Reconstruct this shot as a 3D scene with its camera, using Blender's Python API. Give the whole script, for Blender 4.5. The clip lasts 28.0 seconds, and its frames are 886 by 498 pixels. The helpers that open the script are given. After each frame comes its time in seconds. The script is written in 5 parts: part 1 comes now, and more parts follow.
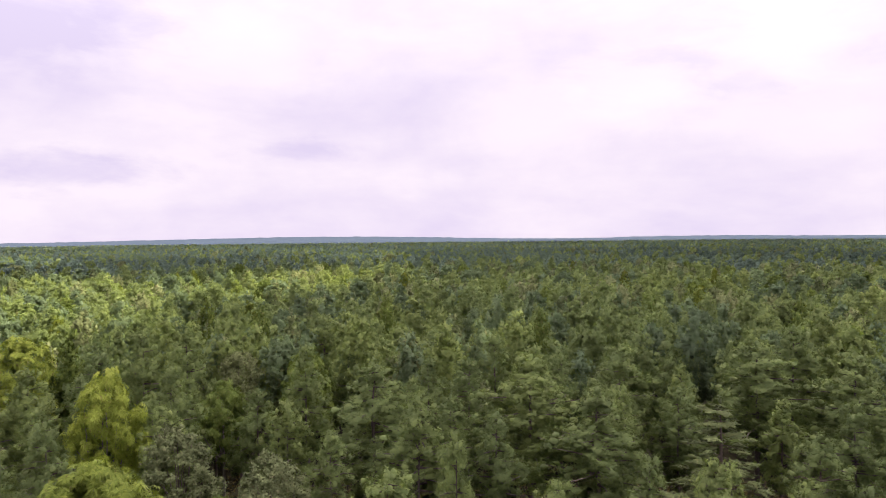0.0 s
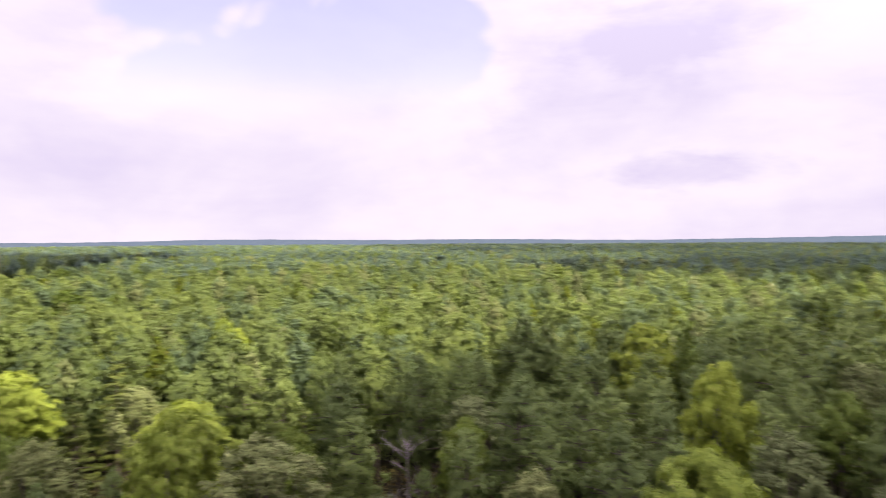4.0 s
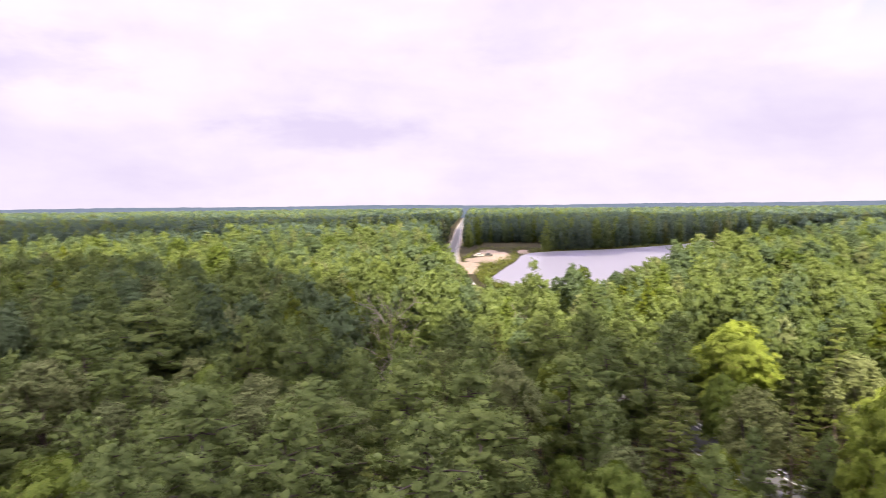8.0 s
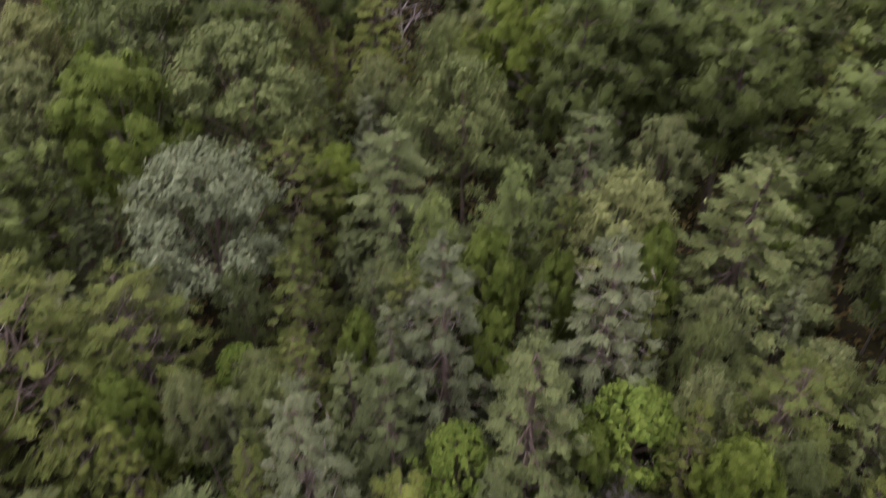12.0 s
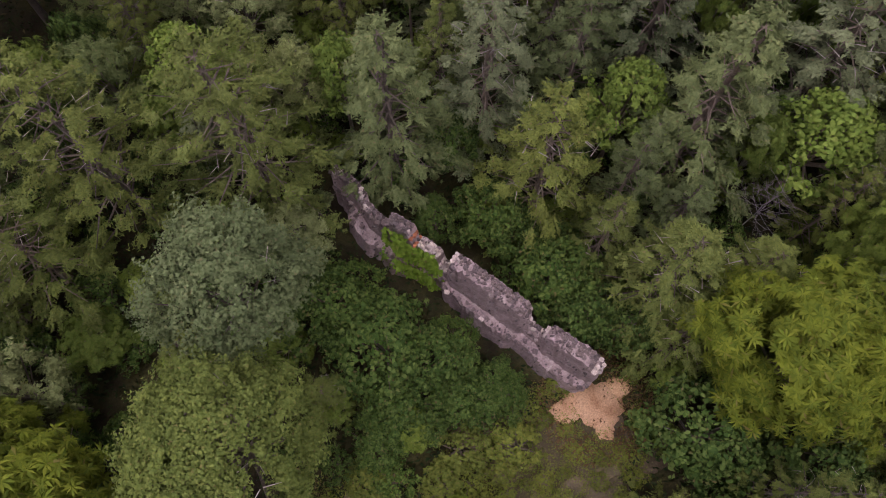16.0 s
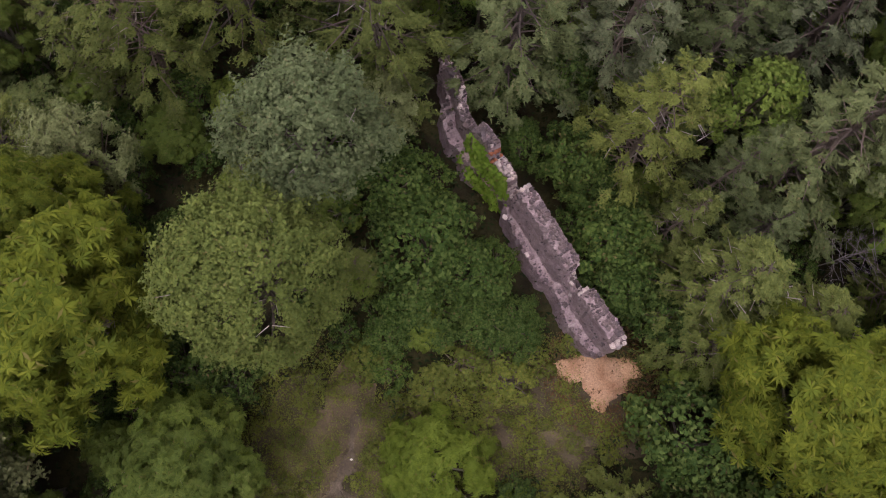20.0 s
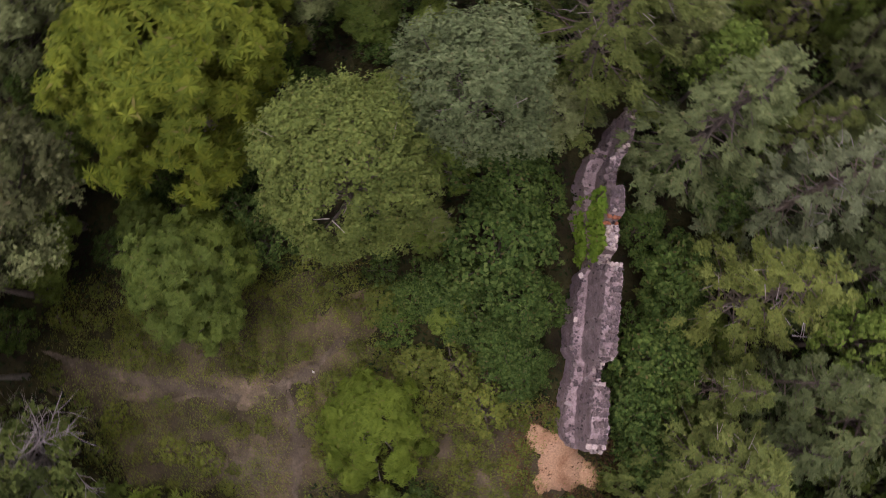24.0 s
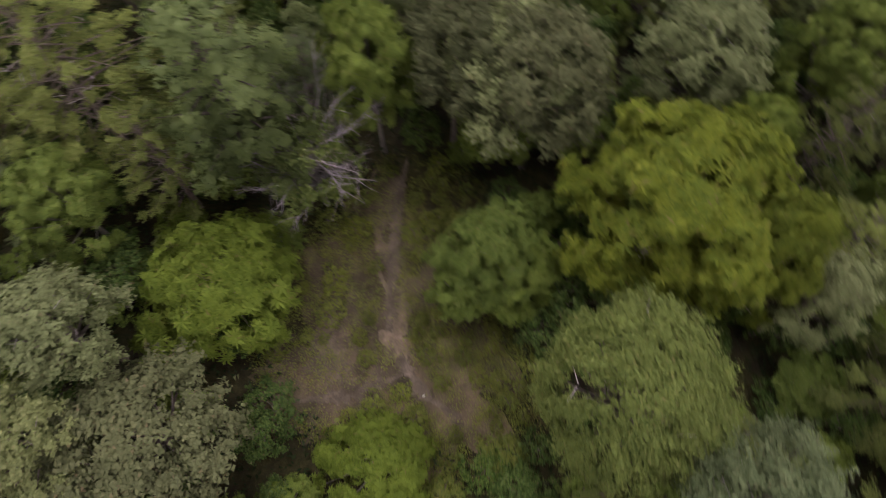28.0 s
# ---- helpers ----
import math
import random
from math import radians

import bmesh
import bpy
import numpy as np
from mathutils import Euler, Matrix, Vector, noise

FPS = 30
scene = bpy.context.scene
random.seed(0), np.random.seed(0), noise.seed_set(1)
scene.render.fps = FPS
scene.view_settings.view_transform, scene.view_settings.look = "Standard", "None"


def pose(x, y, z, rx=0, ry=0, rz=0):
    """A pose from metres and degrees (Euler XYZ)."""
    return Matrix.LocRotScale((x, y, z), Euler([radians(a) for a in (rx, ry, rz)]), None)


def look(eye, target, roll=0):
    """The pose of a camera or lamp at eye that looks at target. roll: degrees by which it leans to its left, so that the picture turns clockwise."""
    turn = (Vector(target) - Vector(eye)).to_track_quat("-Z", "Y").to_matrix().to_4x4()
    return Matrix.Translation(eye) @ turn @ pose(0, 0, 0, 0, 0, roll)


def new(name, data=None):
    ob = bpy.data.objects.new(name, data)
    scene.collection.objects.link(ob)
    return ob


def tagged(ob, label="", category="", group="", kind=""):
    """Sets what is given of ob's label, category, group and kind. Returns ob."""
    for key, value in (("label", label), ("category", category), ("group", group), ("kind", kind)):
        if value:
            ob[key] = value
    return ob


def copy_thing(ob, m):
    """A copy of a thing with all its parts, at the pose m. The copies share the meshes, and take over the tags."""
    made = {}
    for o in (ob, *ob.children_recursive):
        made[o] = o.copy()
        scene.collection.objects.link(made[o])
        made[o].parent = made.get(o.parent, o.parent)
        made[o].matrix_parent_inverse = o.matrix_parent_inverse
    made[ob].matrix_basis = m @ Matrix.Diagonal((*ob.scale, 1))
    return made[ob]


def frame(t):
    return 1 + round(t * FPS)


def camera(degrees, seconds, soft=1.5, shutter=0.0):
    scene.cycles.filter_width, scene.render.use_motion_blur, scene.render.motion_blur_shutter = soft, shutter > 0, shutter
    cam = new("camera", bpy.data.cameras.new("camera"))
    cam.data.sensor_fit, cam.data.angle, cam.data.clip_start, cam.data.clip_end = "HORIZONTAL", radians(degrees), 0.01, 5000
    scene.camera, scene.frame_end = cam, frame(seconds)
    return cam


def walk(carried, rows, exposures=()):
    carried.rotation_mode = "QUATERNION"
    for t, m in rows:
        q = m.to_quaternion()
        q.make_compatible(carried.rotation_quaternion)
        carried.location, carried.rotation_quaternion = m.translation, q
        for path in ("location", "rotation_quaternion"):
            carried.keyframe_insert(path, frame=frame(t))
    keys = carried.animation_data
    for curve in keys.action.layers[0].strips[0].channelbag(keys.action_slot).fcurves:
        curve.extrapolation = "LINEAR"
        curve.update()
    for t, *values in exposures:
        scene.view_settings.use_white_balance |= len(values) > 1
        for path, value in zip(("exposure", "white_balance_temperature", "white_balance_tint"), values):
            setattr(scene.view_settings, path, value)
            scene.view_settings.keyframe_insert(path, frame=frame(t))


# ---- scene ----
F_DEG = 64.0
cam = camera(F_DEG, 28.0, 0.9, 0.6)
walk(cam, [
    (0.0, pose(0, 0, 28, 89.01, 0.55, -0.00)),
    (0.5, pose(0, 0, 28, 89.00, 0.61, 1.42)),
    (1.0, pose(0, 0, 28, 89.02, 0.60, 4.25)),
    (1.5, pose(0, 0, 28, 89.03, 0.46, 7.42)),
    (2.0, pose(0, 0, 28, 89.03, 0.39, 14.02)),
    (2.5, pose(0, 0, 28, 88.99, 0.48, 21.56)),
    (3.0, pose(0, 0, 28, 89.00, 0.45, 29.35)),
    (3.5, pose(0, 0, 28, 89.01, 0.40, 37.52)),
    (4.0, pose(0, 0, 28, 89.17, 0.32, 46.86)),
    (4.5, pose(0, 0, 28, 90.16, 0.35, 55.15)),
    (6.5, pose(0, 0, 28, 94.20, 0.32, 83.04)),
    (7.0, pose(0, 0, 28, 91.87, 0.46, 89.03)),
    (7.5, pose(0, 0, 28, 87.39, 0.61, 95.05)),
    (8.0, pose(0, 0, 28, 86.31, 0.52, 100.91)),
    (8.5, pose(0, 0, 28, 86.36, 0.52, 106.57)),
    (9.0, pose(0, 0, 28, 85.99, 0.47, 112.13)),
    (9.5, pose(0, 0, 28, 81.67, 0.57, 117.75)),
    (10.0, pose(0, 0, 28, 76.84, 0.59, 123.42)),
    (10.5, pose(0, 0, 28, 71.44, 0.62, 129.01)),
    (11.0, pose(0, 0, 28, 66.06, 0.49, 132.37)),
    (11.5, pose(0, 0, 28, 58.26, 0.59, 134.46)),
    (12.0, pose(0, 0, 28, 50.24, 0.68, 137.93)),
    (12.5, pose(0, 0, 28, 41.34, 0.64, 142.54)),
    (13.0, pose(0, 0, 28, 32.12, 0.55, 147.28)),
    (13.5, pose(0, 0, 28, 29.51, 0.45, 151.61)),
    (15.5, pose(0, 0, 28, 18.47, -0.18, 163.83)),
    (16.0, pose(0, 0, 28, 18.47, -0.24, 164.28)),
    (16.5, pose(0, 0, 28, 18.48, -0.21, 164.36)),
    (17.0, pose(0, 0, 28, 18.49, -0.28, 166.62)),
    (17.5, pose(0, 0, 28, 18.88, -0.44, 170.80)),
    (18.0, pose(0, 0, 28, 22.43, -0.69, 175.35)),
    (18.5, pose(0, 0, 28, 22.76, -0.88, 178.17)),
    (19.0, pose(0, 0, 28, 16.15, -0.95, 180.53)),
    (19.5, pose(0, 0, 28, 11.29, -1.04, 183.27)),
    (20.0, pose(0, 0, 28, 11.13, -1.14, 186.41)),
    (20.5, pose(0, 0, 28, 10.96, -1.17, 189.49)),
    (22.5, pose(0, 0, 28, 10.16, -1.77, 206.23)),
    (23.0, pose(0, 0, 28, 9.95, -1.89, 211.21)),
    (23.5, pose(0, 0, 28, 9.65, -2.07, 216.82)),
    (24.0, pose(0, 0, 28, 9.23, -2.23, 224.29)),
    (24.5, pose(0, 0, 28, 9.22, -2.30, 232.08)),
    (25.0, pose(0, 0, 28, 16.35, -2.35, 239.61)),
    (25.5, pose(0, 0, 28, 16.25, -2.37, 247.25)),
    (26.0, pose(0, 0, 28, 15.66, -2.20, 256.52)),
    (26.5, pose(0, 0, 28, 15.15, -1.87, 266.20)),
    (27.0, pose(0, 0, 28, 14.46, -1.36, 278.05)),
    (27.5, pose(0, 0, 28, 15.19, -0.61, 291.53)),
    (28.0, pose(0, 0, 28, 19.51, 0.29, 305.46)),
], [(0.0, 1.37), (5.5, 1.42), (9.0, 1.46), (11.0, 1.5), (13.0, 1.30), (15.5, 1.13), (28.0, 1.13)])


# ---- light ----
SUN_AZ, SUN_EL = 25.0, 57.0
GAP_AZ, GAP_EL = 147.0, 17.0
world = bpy.data.worlds.new("sky")
scene.world = world
world.use_nodes = True


def build_sky():
    nt = world.node_tree
    nt.nodes.clear()
    N = nt.nodes.new
    out, bg = N("ShaderNodeOutputWorld"), N("ShaderNodeBackground")

    def math_node(how, a, c=0.0, d=0.0):
        m = N("ShaderNodeMath"); m.operation = how
        for k, v in enumerate((a, c, d)):
            if isinstance(v, (int, float)):
                m.inputs[k].default_value = v
            else:
                nt.links.new(v, m.inputs[k])
        return m.outputs[0]

    def step(v, lo, hi):
        m = N("ShaderNodeMapRange"); m.interpolation_type = "SMOOTHSTEP"
        m.inputs["From Min"].default_value, m.inputs["From Max"].default_value = lo, hi
        nt.links.new(v, m.inputs["Value"])
        return m.outputs[0]

    def cloud_noise(stretch, scale, detail, rough, at):
        mp, n = N("ShaderNodeMapping"), N("ShaderNodeTexNoise")
        mp.inputs["Scale"].default_value, mp.inputs["Location"].default_value = (1, 1, stretch), at
        n.inputs["Scale"].default_value, n.inputs["Detail"].default_value, n.inputs["Roughness"].default_value = scale, detail, rough
        n.inputs["Distortion"].default_value = 0.25
        nt.links.new(co.outputs["Generated"], mp.inputs[0]); nt.links.new(mp.outputs[0], n.inputs["Vector"])
        return n.outputs[0]

    sky = N("ShaderNodeTexSky")
    sky.sky_type, sky.sun_disc = "NISHITA", False
    sky.sun_elevation, sky.sun_rotation = radians(SUN_EL), radians(90 - SUN_AZ)
    dim = N("ShaderNodeMix"); dim.data_type, dim.blend_type = "RGBA", "MULTIPLY"
    dim.inputs["Factor"].default_value = 1
    dim.inputs["B"].default_value = (0.285, 0.188, 0.20, 1)
    nt.links.new(sky.outputs[0], dim.inputs["A"])
    co = N("ShaderNodeTexCoord")
    sep = N("ShaderNodeSeparateXYZ")
    nt.links.new(co.outputs["Generated"], sep.inputs[0])
    z = math_node("MAXIMUM", sep.outputs["Z"], 0.0)
    def billows(scale):
        mp, w = N("ShaderNodeMapping"), N("ShaderNodeTexVoronoi")
        mp.inputs["Scale"].default_value = (1, 1, 1.5)
        w.feature = "SMOOTH_F1"
        w.inputs["Scale"].default_value, w.inputs["Smoothness"].default_value = scale, 0.35
        nt.links.new(co.outputs["Generated"], mp.inputs[0])
        warp = N("ShaderNodeVectorMath"); warp.operation = "MULTIPLY_ADD"
        wob = N("ShaderNodeTexNoise"); wob.inputs["Scale"].default_value, wob.inputs["Detail"].default_value = 7.0, 5
        nt.links.new(co.outputs["Generated"], wob.inputs["Vector"])
        nt.links.new(wob.outputs["Color"], warp.inputs[0]); warp.inputs[1].default_value = (0.13, 0.13, 0.13)
        nt.links.new(mp.outputs[0], warp.inputs[2]); nt.links.new(warp.outputs[0], w.inputs["Vector"])
        return w.outputs["Distance"]

    def spot(az, el, wide, flat):
        """1 in the middle of a smudge of cloud at that bearing and height, 0 outside."""
        sub, stretch = N("ShaderNodeVectorMath"), N("ShaderNodeVectorMath")
        sub.operation, stretch.operation = "SUBTRACT", "MULTIPLY"
        a, e = radians(az), radians(el)
        nt.links.new(co.outputs["Generated"], sub.inputs[0])
        sub.inputs[1].default_value = (math.cos(e) * math.cos(a), math.cos(e) * math.sin(a), math.sin(e))
        nt.links.new(sub.outputs[0], stretch.inputs[0]); stretch.inputs[1].default_value = (1, 1, flat)
        size = N("ShaderNodeVectorMath"); size.operation = "LENGTH"
        nt.links.new(stretch.outputs[0], size.inputs[0])
        return math_node("SUBTRACT", 1.0, step(math_node("MULTIPLY_ADD", math_node("SUBTRACT", soft, 0.5), wide * 1.7, size.outputs["Value"]), wide * 0.1, wide))

    soft = cloud_noise(3.0, 9.0, 6, 0.6, (1.2, 0.4, 2.2))
    puffs = cloud_noise(1.7, 3.4, 8, 0.58, (0.3, 0.1, 0.0))
    broad = cloud_noise(1.7, 3.0, 2, 0.4, (0.3, 0.1, 0.0))
    heap = math_node("MULTIPLY_ADD", billows(8.5), -0.13, math_node("MULTIPLY_ADD", billows(22.0), -0.09, math_node("ADD", puffs, 0.09)))
    bands = cloud_noise(3.6, 2.6, 6, 0.55, (2.1, 5.3, 0.7))
    # blue shows through a ragged gap in the cloud deck
    dot = N("ShaderNodeVectorMath"); dot.operation = "DOT_PRODUCT"
    nt.links.new(co.outputs["Generated"], dot.inputs[0])
    a, e = radians(GAP_AZ), radians(GAP_EL)
    dot.inputs[1].default_value = (math.cos(e) * math.cos(a), math.cos(e) * math.sin(a), math.sin(e))
    gap = math_node("MULTIPLY_ADD", math_node("ADD", math_node("SUBTRACT", broad, 0.5), math_node("MULTIPLY", math_node("SUBTRACT", heap, puffs), 0.9)), -0.17, dot.outputs["Value"])
    gap = math_node("MULTIPLY", step(gap, 0.981, 0.994), step(z, 0.15, 0.24))
    veil = math_node("MULTIPLY", gap, 0.72)
    # an overcast sky is brighter overhead than at the horizon
    lift = math_node("MULTIPLY_ADD", math_node("POWER", z, 4.0), 9.5, 0.79)
    tone = N("ShaderNodeValToRGB")
    el = tone.color_ramp.elements
    el[0].position, el[1].position = 0.36, 0.56
    el[0].color, el[1].color = (0.77, 0.675, 0.90, 1), (0.985, 0.875, 0.985, 1)
    hot = el.new(0.70); hot.color = (1.03, 0.95, 1.03, 1)
    level = math_node("MULTIPLY_ADD", bands, 0.42, math_node("MULTIPLY_ADD", puffs, 0.22, math_node("MULTIPLY_ADD", heap, 0.22, 0.070)))
    for az, up, wide, flat, much in ((117.5, 4.9, 0.15, 4.5, -0.20), (101.8, 6.9, 0.11, 4.5, -0.15), (120, 15.5, 0.22, 3.0, -0.16), (200.5, 5.6, 0.20, 5.0, -0.15),
                                     (222, 10.0, 0.17, 3.0, -0.15), (185, 12.0, 0.12, 4.0, -0.08), (64, 15, 0.16, 1.6, 0.16), (75, 11.5, 0.12, 1.8, 0.12), (135, 12.5, 0.13, 1.6, 0.12), (160, 12.0, 0.12, 1.6, 0.10)):
        level = math_node("MULTIPLY_ADD", spot(az, up, wide, flat), much, level)
    nt.links.new(level, tone.inputs[0])
    lit = N("ShaderNodeVectorMath"); lit.operation = "SCALE"
    nt.links.new(tone.outputs[0], lit.inputs[0]); nt.links.new(lift, lit.inputs["Scale"])
    mix = N("ShaderNodeMix"); mix.data_type = "RGBA"
    nt.links.new(veil, mix.inputs["Factor"])
    nt.links.new(lit.outputs[0], mix.inputs["A"]); nt.links.new(dim.outputs["Result"], mix.inputs["B"])
    nt.links.new(mix.outputs["Result"], bg.inputs["Color"]); bg.inputs["Strength"].default_value = 0.5
    nt.links.new(bg.outputs[0], out.inputs[0])


build_sky()
sun = new("sun", bpy.data.lights.new("sun", "SUN"))
sun.data.energy, sun.data.angle, sun.data.color = 4.1, radians(0.8), (1.0, 0.90, 0.62)
SUN_DIR = Vector((math.cos(radians(SUN_EL)) * math.cos(radians(SUN_AZ)), math.cos(radians(SUN_EL)) * math.sin(radians(SUN_AZ)), math.sin(radians(SUN_EL))))
sun.matrix_world = look(SUN_DIR * 300, (0, 0, 0))


# ---- materials ----
def shader(name):
    mat = bpy.data.materials.new(name)
    mat.use_nodes = True
    nt = mat.node_tree
    return mat, nt, nt.nodes["Principled BSDF"], nt.nodes["Material Output"]


def ramp(nt, source, stops):
    r = nt.nodes.new("ShaderNodeValToRGB")
    while len(r.color_ramp.elements) < len(stops):
        r.color_ramp.elements.new(0.5)
    for e, (p, c) in zip(r.color_ramp.elements, stops):
        e.position, e.color = p, (*c, 1)
    nt.links.new(source, r.inputs[0])
    return r.outputs[0]


def noise_of(nt, scale, detail=3, rough=0.5, coord="Object"):
    co, n = nt.nodes.new("ShaderNodeTexCoord"), nt.nodes.new("ShaderNodeTexNoise")
    n.inputs["Scale"].default_value, n.inputs["Detail"].default_value, n.inputs["Roughness"].default_value = scale, detail, rough
    nt.links.new(co.outputs[coord], n.inputs["Vector"])
    return n.outputs[0]


def blend(nt, fac, a, b, how="MIX"):
    m = nt.nodes.new("ShaderNodeMix")
    m.data_type, m.blend_type = "RGBA", how
    for key, v in (("Factor", fac), ("A", a), ("B", b)):
        if isinstance(v, (float, int)):
            m.inputs[key].default_value = v
        elif isinstance(v, tuple):
            m.inputs[key].default_value = (*v, 1)
        else:
            nt.links.new(v, m.inputs[key])
    return m.outputs["Result"]


def leaf_material(name, dark, light, tip, wilt=(0.16, 0.11, 0.06), through_light=0.08, grain=0.45, gloss=0.10, rough=0.8):
    """Leaves: tone by clump, by leaf and by tree, a few wilted."""
    mat, nt, p, out = shader(name)
    geo, info = nt.nodes.new("ShaderNodeNewGeometry"), nt.nodes.new("ShaderNodeObjectInfo")
    patch = ramp(nt, noise_of(nt, 0.9, 3), [(0.32, dark), (0.62, light)])
    one = ramp(nt, geo.outputs["Random Per Island"], [(0.0, dark), (0.45, light), (0.965, tip), (0.995, wilt)])
    col = blend(nt, grain, patch, one)
    tree = ramp(nt, info.outputs["Random"], [(0.0, (0.78, 0.80, 0.80)), (0.5, (1.0, 1.0, 1.0)), (1.0, (1.10, 1.08, 0.97))])
    col = blend(nt, 1.0, col, tree, "MULTIPLY")
    nt.links.new(col, p.inputs["Base Color"])
    p.inputs["Roughness"].default_value = rough
    p.inputs["Specular IOR Level"].default_value = gloss
    tr, mix = nt.nodes.new("ShaderNodeBsdfTranslucent"), nt.nodes.new("ShaderNodeMixShader")
    nt.links.new(blend(nt, 1.0, col, (1.15, 1.2, 0.7), "MULTIPLY"), tr.inputs["Color"])
    mix.inputs[0].default_value = through_light
    nt.links.new(p.outputs[0], mix.inputs[1]); nt.links.new(tr.outputs[0], mix.inputs[2]); nt.links.new(mix.outputs[0], out.inputs[0])
    return mat


def plain_material(name, stops, scale, rough=0.9, bump=0.3, fine=30.0):
    """A rough surface: two scales of noise in the colour and a fine relief."""
    mat, nt, p, out = shader(name)
    a = ramp(nt, noise_of(nt, scale, 5, 0.6), stops)
    b = ramp(nt, noise_of(nt, fine, 4, 0.6), [(0.3, (0.62, 0.62, 0.62)), (0.7, (1.2, 1.2, 1.2))])
    info = nt.nodes.new("ShaderNodeObjectInfo")
    c = ramp(nt, info.outputs["Random"], [(0.0, (0.75, 0.75, 0.78)), (1.0, (1.2, 1.17, 1.12))])
    nt.links.new(blend(nt, 1.0, blend(nt, 1.0, a, b, "MULTIPLY"), c, "MULTIPLY"), p.inputs["Base Color"])
    p.inputs["Roughness"].default_value = rough
    p.inputs["Specular IOR Level"].default_value = 0.2
    bp = nt.nodes.new("ShaderNodeBump")
    bp.inputs["Strength"].default_value, bp.inputs["Distance"].default_value = bump, 0.03
    nt.links.new(noise_of(nt, fine * 0.6, 5, 0.65), bp.inputs["Height"])
    nt.links.new(bp.outputs[0], p.inputs["Normal"])
    return mat


LEAF = {
    "pine": leaf_material("pine_needles", (0.103, 0.136, 0.049), (0.166, 0.211, 0.071), (0.240, 0.296, 0.088), through_light=0.44, grain=0.18, gloss=0.14, rough=0.75),
    "cedar_green": leaf_material("cedar_green", (0.059, 0.076, 0.029), (0.099, 0.123, 0.047), (0.151, 0.175, 0.069)),
    "cedar_pale": leaf_material("cedar_pale", (0.071, 0.086, 0.042), (0.120, 0.140, 0.071), (0.175, 0.198, 0.104)),
    "cedar_olive": leaf_material("cedar_olive", (0.065, 0.082, 0.021), (0.109, 0.132, 0.033), (0.168, 0.192, 0.048)),
    "oak_grey": leaf_material("oak_grey", (0.090, 0.107, 0.040), (0.148, 0.170, 0.067), (0.213, 0.233, 0.099)),
    "oak_silver": leaf_material("oak_silver", (0.067, 0.089, 0.035), (0.121, 0.149, 0.063), (0.198, 0.227, 0.105)),
    "oak_white": leaf_material("oak_white", (0.070, 0.084, 0.046), (0.127, 0.155, 0.092), (0.200, 0.234, 0.146)),
    "oak_olive": leaf_material("oak_olive", (0.063, 0.083, 0.028), (0.101, 0.126, 0.045), (0.152, 0.176, 0.063)),
    "round": leaf_material("round_crown", (0.056, 0.077, 0.018), (0.096, 0.123, 0.030), (0.142, 0.166, 0.040)),
    "green": leaf_material("green_leaves", (0.056, 0.084, 0.015), (0.105, 0.143, 0.028), (0.166, 0.201, 0.039), through_light=0.26),
    "bright": leaf_material("bright_leaves", (0.058, 0.095, 0.016), (0.106, 0.150, 0.027), (0.153, 0.199, 0.040)),
    "yellow": leaf_material("yellow_leaves", (0.046, 0.070, 0.009), (0.102, 0.129, 0.014), (0.177, 0.189, 0.025), through_light=0.26),
    # yellow-green leaves, with sunlight put into the tones of these distant trees
    "lime": leaf_material("sunlit_lime_leaves", (0.125, 0.160, 0.026), (0.205, 0.255, 0.040), (0.290, 0.340, 0.060), through_light=0.30, grain=0.55),
    "bush": leaf_material("bush_leaves", (0.061, 0.090, 0.010), (0.102, 0.139, 0.018), (0.152, 0.193, 0.028), through_light=0.26),
    "pine_deep": leaf_material("pine_needles_deep", (0.082, 0.116, 0.062), (0.131, 0.178, 0.092), (0.193, 0.246, 0.113), through_light=0.44, grain=0.18, gloss=0.14, rough=0.75),
    "pine_light": leaf_material("pine_needles_light", (0.119, 0.155, 0.050), (0.184, 0.233, 0.076), (0.259, 0.318, 0.097), through_light=0.44, grain=0.18, gloss=0.14, rough=0.75),
    "oak_dark": leaf_material("oak_dark", (0.052, 0.058, 0.023), (0.083, 0.091, 0.037), (0.123, 0.132, 0.055)),
    "litter": leaf_material("dead_litter", (0.050, 0.028, 0.014), (0.100, 0.058, 0.030), (0.160, 0.100, 0.055)),
    # shrub tones darkened to stand in for shade in the gaps between trees
    "under": leaf_material("undergrowth_gap_shade", (0.007, 0.013, 0.004), (0.016, 0.027, 0.007), (0.030, 0.045, 0.013)),
    "dry_weed": leaf_material("dry_weeds", (0.065, 0.056, 0.021), (0.114, 0.091, 0.034), (0.182, 0.137, 0.058)),
    # muted blue-green: the haze of distance mixed into the needle colour
    "pine_far_haze": leaf_material("pine_needles_hazed", (0.072, 0.105, 0.086), (0.106, 0.150, 0.118), (0.152, 0.202, 0.154), through_light=0.42, grain=0.18, gloss=0.14, rough=0.75),
    "shrub": leaf_material("shrub_leaves", (0.018, 0.041, 0.008), (0.054, 0.089, 0.018), (0.125, 0.160, 0.042), through_light=0.12, grain=0.62),
    "weed": leaf_material("weed_leaves", (0.062, 0.079, 0.015), (0.108, 0.129, 0.024), (0.185, 0.186, 0.040)),
    "ivy": leaf_material("ivy_leaves", (0.058, 0.101, 0.010), (0.107, 0.168, 0.018), (0.156, 0.221, 0.026)),
}
BARK = plain_material("bark", [(0.3, (0.070, 0.055, 0.045)), (0.7, (0.145, 0.120, 0.100))], 2.0, 0.95, 0.6, 14)
